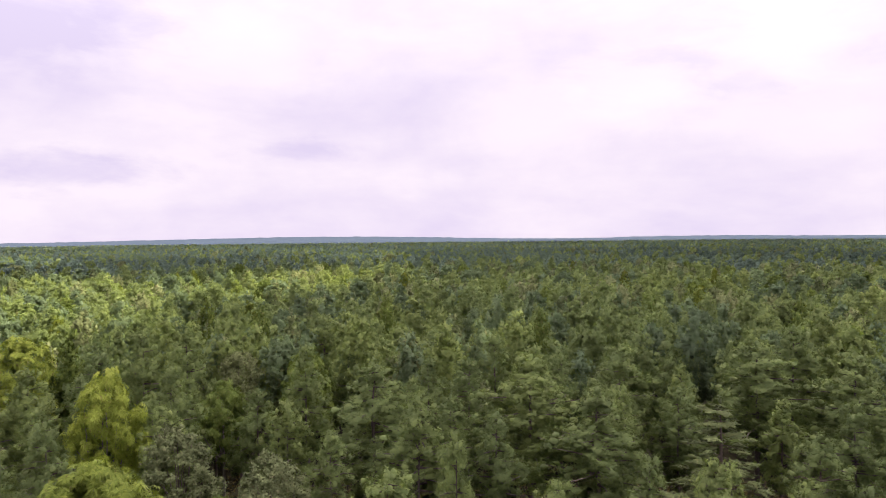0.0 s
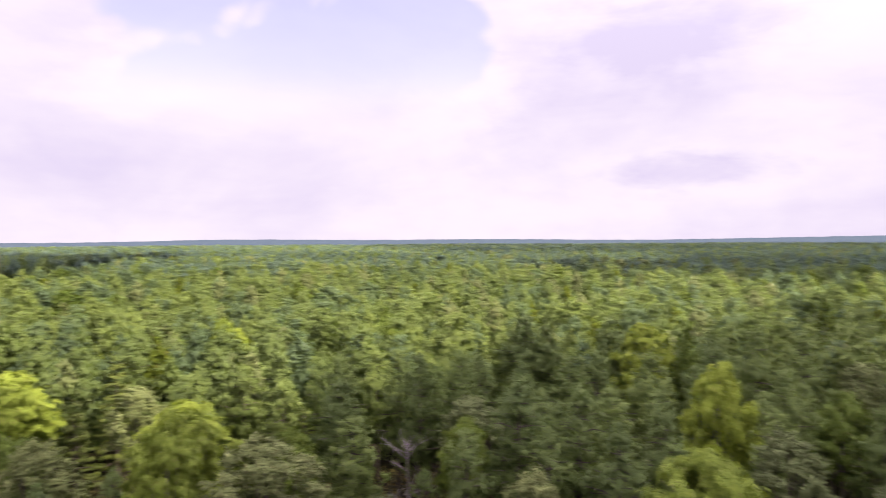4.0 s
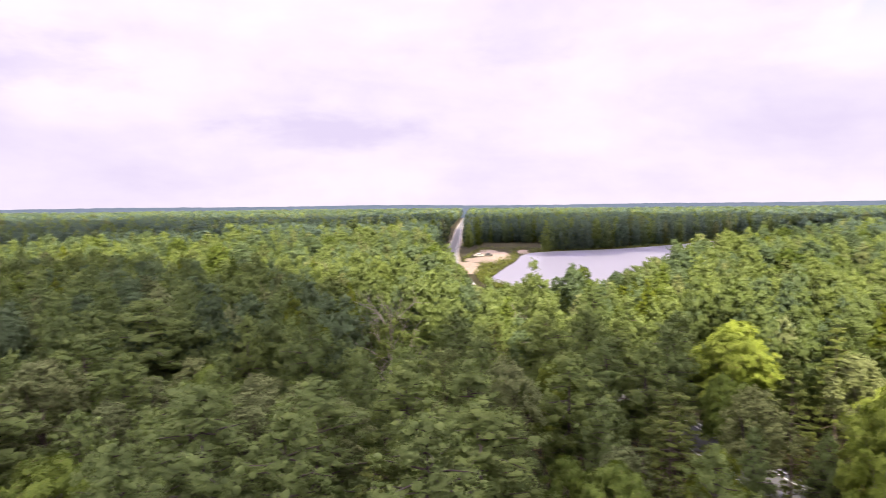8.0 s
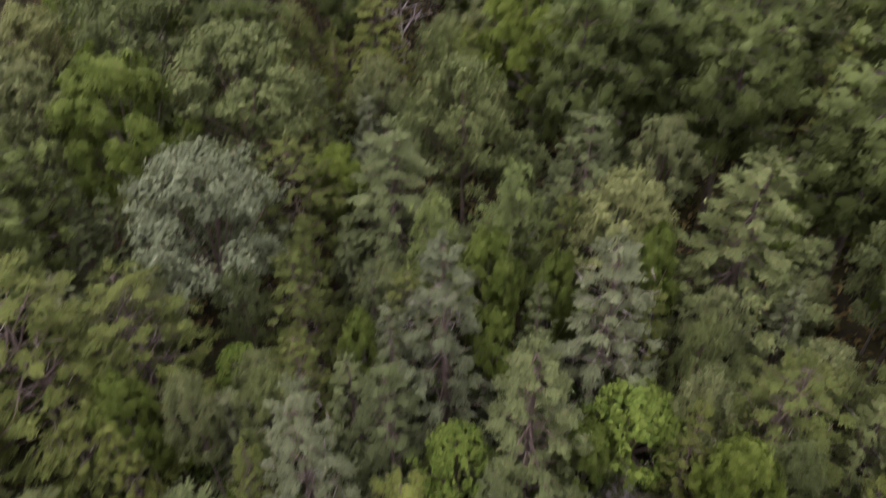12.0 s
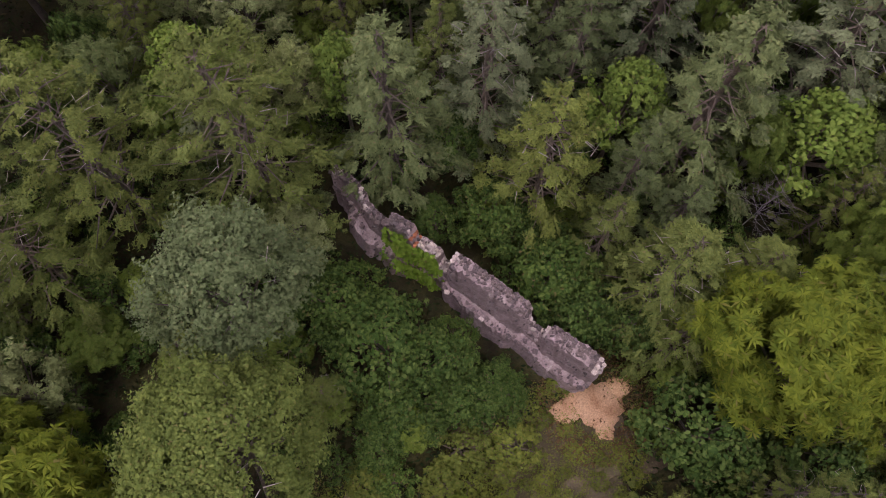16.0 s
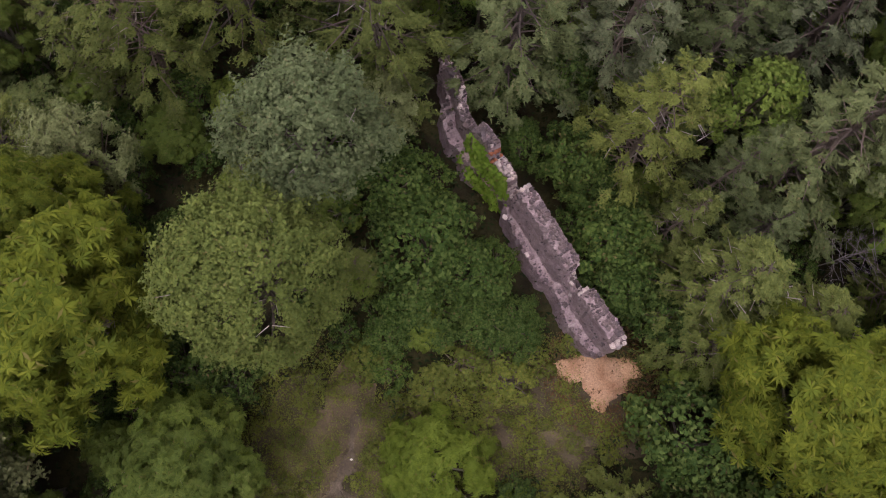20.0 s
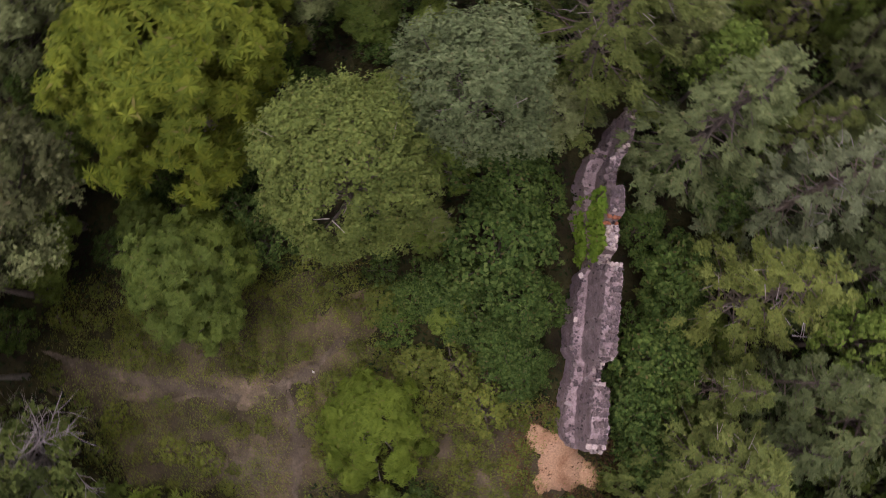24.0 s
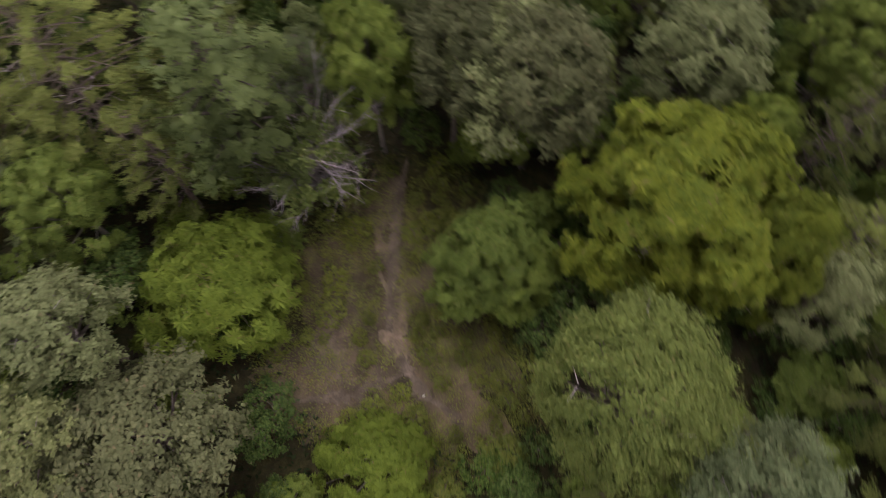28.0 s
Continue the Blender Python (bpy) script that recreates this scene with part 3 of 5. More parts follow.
def inside(poly, x, y):
    """Which of the points x, y lie in the polygon."""
    hit = np.zeros(np.shape(x), bool)
    for (ax, ay), (bx, by) in zip(poly, np.roll(poly, -1, 0)):
        if ay != by:
            hit ^= ((ay > y) != (by > y)) & (x < (bx - ax) * (y - ay) / (by - ay) + ax)
    return hit


def off_road(x, y):
    """Distance from the road's middle line."""
    best = np.full(np.shape(x), 1e9)
    for a, b in zip(ROAD[:-1], ROAD[1:]):
        d = b - a
        t = np.clip(((x - a[0]) * d[0] + (y - a[1]) * d[1]) / (d @ d), 0, 1)
        best = np.minimum(best, np.hypot(x - a[0] - t * d[0], y - a[1] - t * d[1]))
    return best


# ---- ground ----
def ground_material():
    mat, nt, p, out = shader("forest_floor")
    # brown litter, its tones lowered to add to the shade between crowns
    litter = ramp(nt, noise_of(nt, 1.6, 6, 0.65), [(0.3, (0.012, 0.010, 0.006)), (0.5, (0.024, 0.019, 0.011)), (0.7, (0.018, 0.021, 0.007))])
    moss = ramp(nt, noise_of(nt, 0.55, 5, 0.6), [(0.42, (0.0, 0.0, 0.0)), (0.6, (1.0, 1.0, 1.0))])
    grass = ramp(nt, noise_of(nt, 5.0, 5, 0.7), [(0.3, (0.022, 0.022, 0.008)), (0.7, (0.050, 0.045, 0.018))])
    fine = ramp(nt, noise_of(nt, 24, 5, 0.7), [(0.25, (0.55, 0.55, 0.55)), (0.75, (1.3, 1.3, 1.3))])
    col = blend(nt, moss, litter, grass)
    nt.links.new(blend(nt, 1.0, col, fine, "MULTIPLY"), p.inputs["Base Color"])
    p.inputs["Roughness"].default_value = 1.0
    p.inputs["Specular IOR Level"].default_value = 0.1
    bp = nt.nodes.new("ShaderNodeBump"); bp.inputs["Strength"].default_value = 0.6; bp.inputs["Distance"].default_value = 0.05
    nt.links.new(noise_of(nt, 9, 6, 0.7), bp.inputs["Height"]); nt.links.new(bp.outputs[0], p.inputs["Normal"])
    return mat


def relief(x, y):
    return 0.10 * np.sin(0.9 * x + 0.4) * np.cos(0.8 * y) + 0.05 * np.sin(2.3 * x - 1.1 * y)


def sheet():
    lines = np.concatenate([-np.geomspace(4900, 26, 30), np.linspace(-25, 25, 101), np.geomspace(26, 4900, 30)])
    X, Y = np.meshgrid(lines, lines)
    fade = np.clip(1 - (np.hypot(X, Y) - 20) / 8, 0, 1)
    Z = relief(X, Y) * fade - 0.02
    n = len(lines)
    v = np.stack([X, Y, Z], -1).reshape(-1, 3)
    i = (np.arange(n - 1)[:, None] * n + np.arange(n - 1)[None]).ravel()
    return mesh_of("ground", v, np.stack([i, i + 1, i + n + 1, i + n], 1), [ground_material()], smooth=True)


tagged(new("ground", sheet()), "brown leaf litter and mossy forest floor", "ground", "", "structure")

SANDY = plain_material("pale_sand", [(0.3, (0.16, 0.125, 0.105)), (0.7, (0.26, 0.21, 0.18))], 0.8, 1.0, 0.3, 12)
VERGE = plain_material("verge_sand", [(0.3, (0.15, 0.125, 0.10)), (0.7, (0.30, 0.25, 0.20))], 0.3, 1.0, 0.3, 8)
DIRT = plain_material("path_dirt", [(0.3, (0.062, 0.050, 0.030)), (0.5, (0.100, 0.079, 0.052)), (0.72, (0.18, 0.142, 0.104))], 1.4, 1.0, 0.5, 16)
ORANGE = plain_material("orange_sand", [(0.3, (0.27, 0.150, 0.080)), (0.5, (0.40, 0.245, 0.140)), (0.75, (0.46, 0.30, 0.185))], 1.6, 1.0, 0.5, 18)
EARTH = plain_material("glade_earth", [(0.3, (0.042, 0.035, 0.019)), (0.5, (0.078, 0.060, 0.036)), (0.72, (0.135, 0.104, 0.069))], 0.9, 1.0, 0.6, 14)
ASPHALT = plain_material("asphalt", [(0.3, (0.085, 0.085, 0.09)), (0.7, (0.13, 0.128, 0.13))], 0.4, 0.9, 0.2, 20)
PAINT = plain_material("road_paint", [(0.3, (0.62, 0.62, 0.58)), (0.7, (0.78, 0.78, 0.74))], 1.0, 0.8, 0.1, 20)


def blob(name, cx, cy, rx, ry, z, material, seed, turn=0.0, label="", cat="", drape=True, rough=0.22):
    """A flat patch with a ragged outline that thins to its edge."""
    rng = np.random.default_rng(seed)
    n, rings = 48, 5
    ph = rng.uniform(0, 6.28, 6)
    a = np.linspace(0, 2 * math.pi, n, endpoint=False)
    k = 1 + rough * (np.sin(2 * a + ph[0]) * 0.5 + np.sin(3 * a + ph[1]) * 0.45 + np.sin(5 * a + ph[2]) * 0.35 + np.sin(9 * a + ph[3]) * 0.25 + np.sin(14 * a + ph[4]) * 0.2)
    v = []
    for r in range(1, rings + 1):
        f = r / rings
        x, y = math.cos(turn), math.sin(turn)
        u, w = np.cos(a) * rx * k * f, np.sin(a) * ry * k * f
        px, py = cx + u * x - w * y, cy + u * y + w * x
        zz = (relief(px, py) if drape else 0) + z * (1 - f ** 4) - (0.03 if r == rings else 0)
        v.append(np.stack([px, py, zz * np.ones(n)], 1))
    v = np.concatenate(v)
    faces = [(q * n + i, q * n + (i + 1) % n, (q + 1) * n + (i + 1) % n, (q + 1) * n + i) for q in range(rings - 1) for i in range(n)]
    me = bpy.data.meshes.new(name)
    me.from_pydata([tuple(p) for p in v], [], faces + [tuple(range(n))])
    me.materials.append(material)
    return tagged(new(name, me), label, cat, "", "structure")


def ribbon(name, line, offset, width, z, material, label, cat, parent=None, drape=False, ragged=0.0, seed=1):
    rng = np.random.default_rng(seed)
    d = np.gradient(line, axis=0)
    d /= np.linalg.norm(d, axis=1, keepdims=True)
    nrm = np.stack([-d[:, 1], d[:, 0]], 1)
    rows = []
    for s in (-0.5, -0.25, 0.25, 0.5):
        taper = np.clip(np.minimum(np.arange(len(line)), np.arange(len(line))[::-1]) / 14, 0.12, 1) if ragged > 0.3 else 1
        w = width * s * (1 + ragged * rng.normal(0, 1, len(line))) * taper
        q = line + nrm * (offset + w)[:, None]
        zz = (relief(q[:, 0], q[:, 1]) if drape else 0) + (z if abs(s) < 0.4 else z * 0.4)
        rows.append(np.concatenate([q, np.full((len(line), 1), 1.0) * np.reshape(zz, (-1, 1))], 1))
    n = len(line)
    i = np.arange(n - 1)
    f = np.concatenate([np.stack([i + k * n, i + 1 + k * n, i + 1 + (k + 1) * n, i + (k + 1) * n], 1) for k in range(3)])
    ob = new(name, mesh_of(name, np.concatenate(rows), f[:, ::-1], [material], smooth=True))
    ob.parent = parent
    return tagged(ob, label, "" if parent else cat, "", "" if parent else "structure")


ribbon("road_shoulder", ROAD[ROAD[:, 0] < -300], 0, 8.0, 0.01, VERGE, "sandy verge along the straight road", "verge", ragged=0.12)
road = ribbon("road", ROAD, 0, 6.6, 0.04, ASPHALT, "straight grey asphalt road through the pines", "road")
for o in (-2.9, -1.95, 2.9):
    ribbon("lane_line", ROAD, o, 0.16, 0.052, PAINT, "white painted line", "line", road)
for i, (x, y, rx, ry) in enumerate(SAND):
    blob("sand_flat", x, y, rx, ry, 0.06 + 0.005 * i, SANDY, 10 + i, radians(8), "pale sandy clearing beside the lake", "sand", False)


# ---- lake ----
def lake():
    mat, nt, p, out = shader("lake_water")
    p.inputs["Base Color"].default_value = (0.135, 0.128, 0.180, 1)
    p.inputs["Roughness"].default_value = 0.32
    p.inputs["IOR"].default_value = 1.33
    p.inputs["Specular IOR Level"].default_value = 0.9
    bp = nt.nodes.new("ShaderNodeBump"); bp.inputs["Strength"].default_value = 0.0015; bp.inputs["Distance"].default_value = 0.05
    nt.links.new(noise_of(nt, 0.9, 3), bp.inputs["Height"]); nt.links.new(bp.outputs[0], p.inputs["Normal"])
    bm = bmesh.new()
    bm.faces.new([bm.verts.new((x, y, 0.09)) for x, y in LAKE[:-1]])
    bmesh.ops.triangulate(bm, faces=bm.faces[:])
    me = bpy.data.meshes.new("lake")
    bm.to_mesh(me); bm.free()
    me.materials.append(mat)
    ob = tagged(new("lake", me), "calm grey lake that mirrors the bright sky", "lake", "", "structure")
    return ob


lake()

# ---- clearing ----
PATHS = [curve_through([(10.6, 9.6), (8.6, 8.7), (6.9, 7.6), (5.4, 6.7), (4.2, 5.6), (3.4, 4.75), (2.95, 3.8), (2.65, 2.5), (2.85, 1.3)], 0.12), curve_through([(2.95, 4.0), (1.9, 4.75), (0.8, 5.5), (-0.1, 6.5), (-0.8, 7.4)], 0.12)]
for i, (x, y, r) in enumerate(((3.6, 5.6, 3.6), (6.3, 7.3, 2.6), (2.9, 2.4, 2.2), (-4.4, 0.6, 2.4), (0.6, 6.6, 1.9))):
    blob("glade_earth", x, y, r * 1.35, r * 1.15, 0.012 + 0.003 * i, EARTH, 50 + i, 0.7 * i, "brown thinly grown earth of the clearing", "earth", rough=0.4)
for i, line in enumerate(PATHS):
    ribbon("dirt_path", line, 0, 0.52, 0.035 + 0.005 * i, DIRT, "worn sandy path in the clearing", "path", None, True, 0.38, 4 + i)
blob("bare_earth", 1.6, 6.7, 1.7, 1.2, 0.030, DIRT, 31, 0.4, "bare trampled earth in the clearing", "earth", rough=0.5)
blob("bare_earth", 5.6, 7.0, 2.0, 0.9, 0.026, DIRT, 32, 0.9, "bare trampled earth in the clearing", "earth", rough=0.5)
blob("bare_earth", 3.9, 5.2, 1.1, 0.6, 0.044, DIRT, 39, 0.85, "bare trampled earth in the clearing", "earth", rough=0.5)
blob("sand_mound", -6.55, -1.35, 1.15, 0.95, 0.16, ORANGE, 33, -0.3, "orange sand spilled at the wall's end", "sand", rough=0.2)
blob("sand_mound", -5.45, -1.35, 0.80, 0.45, 0.12, ORANGE, 37, 0.4, "orange sand spilled at the wall's end", "sand", rough=0.25)
blob("sand_mound", -7.6, -1.55, 0.65, 0.5, 0.09, ORANGE, 38, 0.9, "orange sand spilled at the wall's end", "sand", rough=0.25)
blob("sand_mound", -6.7, -0.45, 0.60, 0.55, 0.10, ORANGE, 34, 0.6, "orange sand spilled at the wall's end", "sand", rough=0.25)
blob("bare_earth", -5.4, 1.4, 1.3, 0.7, 0.03, DIRT, 35, 0.2, "bare trampled earth in the clearing", "earth", rough=0.5)
blob("bare_earth", 16.6, 3.2, 1.5, 0.5, 0.05, SANDY, 36, 1.1, "pale bare sand between the trees", "earth", rough=0.5)

# ---- ruined wall ----
STONE = plain_material("wall_stone", [(0.28, (0.070, 0.054, 0.053)), (0.5, (0.125, 0.098, 0.096)), (0.72, (0.22, 0.178, 0.170))], 3.0, 0.95, 0.7, 22)
PALE = plain_material("pale_stone", [(0.3, (0.24, 0.19, 0.17)), (0.7, (0.52, 0.45, 0.41))], 4.0, 0.95, 0.6, 22)
RUST = plain_material("iron_stone", [(0.3, (0.20, 0.065, 0.035)), (0.7, (0.40, 0.17, 0.09))], 4.0, 0.95, 0.6, 22)
MORTAR = plain_material("old_mortar", [(0.3, (0.150, 0.115, 0.118)), (0.55, (0.220, 0.172, 0.175)), (0.75, (0.32, 0.262, 0.260))], 2.2, 1.0, 0.8, 16)
WALL = curve_through([(0.66, -12.5), (0.20, -11.75), (-0.16, -10.95), (-0.34, -10.25), (-1.10, -9.5), (-1.90, -8.55), (-2.55, -7.75), (-3.45, -6.6), (-4.72, -4.95), (-5.55, -3.9), (-6.35, -2.9), (-6.85, -2.35)], 0.12)
WALL_LEN = np.concatenate([[0], np.cumsum(np.linalg.norm(np.diff(WALL, axis=0), axis=1))])


def wall_at(s):
    """A point of the wall's outer line, its direction and the way to its near face."""
    p = np.array([np.interp(s, WALL_LEN, WALL[:, i]) for i in (0, 1)])
    q = np.array([np.interp(s + 0.1, WALL_LEN, WALL[:, i]) for i in (0, 1)])
    o = np.array([np.interp(s - 0.1, WALL_LEN, WALL[:, i]) for i in (0, 1)])
    d = (q - o) / max(np.linalg.norm(q - o), 1e-6)
    return p, d, np.array([-d[1], d[0]]) * (1 if -d[1] * -p[0] + d[0] * -p[1] > 0 else -1)


def wall_profile(s):
    """Height and thickness of the broken wall along its length."""
    L = WALL_LEN[-1]
    f = s / L
    keys = [(0.0, 2.9, 0.40), (0.10, 3.3, 0.40), (0.20, 3.1, 0.36), (0.245, 2.6, 0.36), (0.26, 3.7, 0.55), (0.335, 3.8, 0.55), (0.35, 2.9, 0.5), (0.375, 3.1, 0.42), (0.43, 3.2, 0.40),
            (0.445, 2.1, 0.4), (0.475, 2.3, 0.42), (0.485, 3.9, 0.62), (0.60, 4.0, 0.66), (0.74, 3.95, 0.66), (0.755, 2.3, 0.4), (0.80, 2.0, 0.45), (0.825, 3.4, 0.6), (0.95, 3.5, 0.66), (0.985, 3.2, 0.6), (1.0, 2.2, 0.5)]
    return np.interp(f, [k[0] for k in keys], [k[1] for k in keys]), 0.9 * np.interp(f, [k[0] for k in keys], [k[2] for k in keys])


def ledge_width(f):
    """How far the lower, thicker part of the wall stands out."""
    return float(np.interp(f, [0.0, 0.09, 0.12, 0.30, 0.36, 0.46, 0.52, 0.74, 0.80, 0.97, 1.0], [0.03, 0.05, 0.55, 0.60, 0.30, 0.20, 0.34, 0.40, 0.46, 0.34, 0.15]))


def ruin():
    top = tagged(new("ruined_wall"), "ruined plum-grey rubble stone wall with broken crest", "ruined wall")
    rng = np.random.default_rng(5)
    # core: outer face, crest, upper face, ledge, lower face
    ss = np.arange(0, WALL_LEN[-1], 0.12)
    rows = []
    for s in ss:
        p, d, n = wall_at(s)
        h, t = wall_profile(s)
        j = lambda k: rng.normal(0, k)
        ledge = ledge_width(s / WALL_LEN[-1]) + 0.05 * math.sin(s * 1.7) + j(0.03)
        zl = min(1.35 + 0.25 * math.sin(s * 0.9 + 1), h - 0.4)
        prof = [(-0.05, 0), (0 + j(0.02), h * 0.5), (0 + j(0.03), h - 0.05), (t * 0.5, h + j(0.04)), (t + j(0.03), h - 0.06 + j(0.03)), (t + 0.05 + j(0.02), (h + zl) / 2), (t + 0.08 + j(0.02), zl + 0.06),
                (t + ledge, zl + j(0.04)), (t + ledge + 0.06 + j(0.02), zl * 0.5), (t + ledge + 0.14, -0.05)]
        rows.append([(*(p + n * a), z) for a, z in prof])
    k, m = len(rows[0]), len(rows)
    v = np.array(rows).reshape(-1, 3)
    f = np.array([(i * k + q, i * k + q + 1, (i + 1) * k + q + 1, (i + 1) * k + q) for i in range(m - 1) for q in range(k - 1)])
    me = bpy.data.meshes.new("wall_core")
    me.from_pydata([tuple(q) for q in v], [], [tuple(q) for q in f] + [tuple(range(k)), tuple(range((m - 1) * k, m * k))])
    me.materials.append(MORTAR)
    part("wall_core", me, None, top, "crumbling plum-grey mortar and rubble")
    # stones on the crest, the ledge and both faces
    meshes = {}
    for mat in (STONE, PALE, RUST):
        for q in range(4):
            bm = bmesh.new()
            bmesh.ops.create_cube(bm, size=1)
            bmesh.ops.bevel(bm, geom=bm.edges[:], offset=0.14, segments=1, affect="EDGES")
            for w in bm.verts:
                w.co += Vector(rng.normal(0, 0.075, 3))
            me = bpy.data.meshes.new("stone")
            bm.to_mesh(me); bm.free()
            me.materials.append(mat)
            meshes[mat.name, q] = me
    count = 0

    def stone(p, d, z, size, mat):
        nonlocal count
        ob = new("stone", meshes[mat.name, int(rng.integers(0, 4))])
        ob.parent = top
        ob.matrix_basis = pose(p[0], p[1], z, rng.uniform(-16, 16), rng.uniform(-16, 16), math.degrees(math.atan2(d[1], d[0])) + rng.uniform(-38, 38)) @ Matrix.Diagonal((*size, 1))
        count += 1

    s = 0.08
    while s < WALL_LEN[-1] - 0.05:
        p, d, n = wall_at(s)
        h, t = wall_profile(s)
        f = s / WALL_LEN[-1]
        step = rng.uniform(0.12, 0.21)
        lo = 0.04
        while lo < t + 0.02:
            w = rng.uniform(0.10, 0.19)
            if rng.random() < (0.9 if f < 0.485 or lo < 0.42 * t or f > 0.95 else 0.36):
                mat = STONE
                if 0.34 < f < 0.365: mat = RUST
                elif 0.365 < f < 0.49 or f > 0.97 or rng.random() < 0.04 or 0.735 < f < 0.83 and rng.random() < 0.35 or f < 0.2 and rng.random() < 0.18: mat = PALE
                stone(p + n * (lo + w * 0.4), d, h + rng.uniform(-0.07, 0.05), (step * rng.uniform(0.8, 1.1), w, rng.uniform(0.10, 0.22)), mat)
            lo += w
        if rng.random() < 0.62:
            zl = min(1.35 + 0.25 * math.sin(s * 0.9 + 1), h - 0.4)
            stone(p + n * (t + 0.08 + ledge_width(f) * rng.uniform(0.3, 1.0)), d, zl + rng.uniform(-0.05, 0.06), (step, rng.uniform(0.14, 0.26), rng.uniform(0.10, 0.2)), PALE if rng.random() < 0.22 else STONE)
        if rng.random() < 0.14:
            stone(p + n * (t + 0.03), d, rng.uniform(1.7, max(1.8, h - 0.4)), (step, 0.12, rng.uniform(0.09, 0.16)), PALE if rng.random() < 0.3 else STONE)
        s += step
    # small rubble between the stones
    bm = bmesh.new()
    for i in range(520):
        s = rng.uniform(0.05, WALL_LEN[-1] - 0.05)
        p, d, n = wall_at(s)
        h, t = wall_profile(s)
        zl = min(1.35 + 0.25 * math.sin(s * 0.9 + 1), h - 0.4)
        if rng.random() < 0.55:
            q, z = p + n * rng.uniform(0, t), h + rng.uniform(-0.03, 0.05)
        elif rng.random() < 0.6:
            q, z = p + n * (t + rng.uniform(0.06, 0.12 + ledge_width(s / WALL_LEN[-1]))), zl + rng.uniform(-0.02, 0.07)
        else:
            q, z = p + n * (t + 0.06), rng.uniform(zl, h)
        k = rng.uniform(0.03, 0.075)
        bmesh.ops.create_icosphere(bm, subdivisions=1, radius=1, matrix=pose(q[0], q[1], z, rng.uniform(0, 90), rng.uniform(0, 90), 0) @ Matrix.Diagonal((k, k * rng.uniform(0.6, 1), k * 0.6, 1)))
    tagged(part("rubble", bm, STONE, top, "small loose rubble"), kind="stuff")
    return top


ruin()

# ---- clouds that shade parts of the forest ----
def cloud_material():
    """White vapour: light that falls on top comes out below."""
    mat, nt, p, out = shader("cloud_white")
    p.inputs["Base Color"].default_value, p.inputs["Roughness"].default_value = (0.86, 0.86, 0.88, 1), 1.0
    tr, mix = nt.nodes.new("ShaderNodeBsdfTranslucent"), nt.nodes.new("ShaderNodeMixShader")
    tr.inputs["Color"].default_value = (0.9, 0.9, 0.92, 1)
    mix.inputs[0].default_value = 0.72
    nt.links.new(p.outputs[0], mix.inputs[1]); nt.links.new(tr.outputs[0], mix.inputs[2]); nt.links.new(mix.outputs[0], out.inputs[0])
    return mat


CLOUD = cloud_material()


def cloud(cx, cy, rx, ry, turn, seed, z0=360.0):
    """A flat-bottomed heap of billows whose shadow falls round (cx, cy)."""
    rng = np.random.default_rng(seed)
    ox, oy = cx + SUN_DIR.x / SUN_DIR.z * z0, cy + SUN_DIR.y / SUN_DIR.z * z0
    bm = bmesh.new()
    count = int(46 * max(1.0, rx / ry / 1.1))
    for i in range(count):
        a, r = i * 2.4, math.sqrt((i + 0.5) / count)
        u, w = math.cos(a) * r * rx, math.sin(a) * r * ry
        c, s = math.cos(turn), math.sin(turn)
        size = min(rx, ry) * rng.uniform(0.22, 0.36) * (1.1 - 0.5 * r)
        m = Matrix.Translation((ox + u * c - w * s, oy + u * s + w * c, z0 + rng.uniform(0, 10))) @ Matrix.Diagonal((size, size, size * 0.45, 1))
        bmesh.ops.create_icosphere(bm, subdivisions=2, radius=1, matrix=m)
    for v in bm.verts:
        v.co += Vector(rng.normal(0, 1.2, 3))
    me = bpy.data.meshes.new("cloud")
    bm.to_mesh(me); bm.free()
    me.materials.append(CLOUD)
    return tagged(new("cloud", me), "low white heap cloud over the forest", "cloud", "clouds over the forest", "structure")


cloud(-15, -15, 98, 64, 0.85, 1)
cloud(85, 190, 230, 105, 1.15, 2)
cloud(-110, 330, 140, 90, 0.3, 5)
cloud(-90, -95, 80, 60, 0.6, 3)
cloud(-570, -110, 360, 180, 1.62, 4, 480.0)
cloud(-400, -370, 230, 170, 0.6, 7, 480.0)
cloud(-100, 1080, 1050, 600, 0.0, 6, 1100.0)
cloud(120, 420, 250, 130, 1.2, 8)
cloud(-38, 34, 25, 20, 2.5, 9)


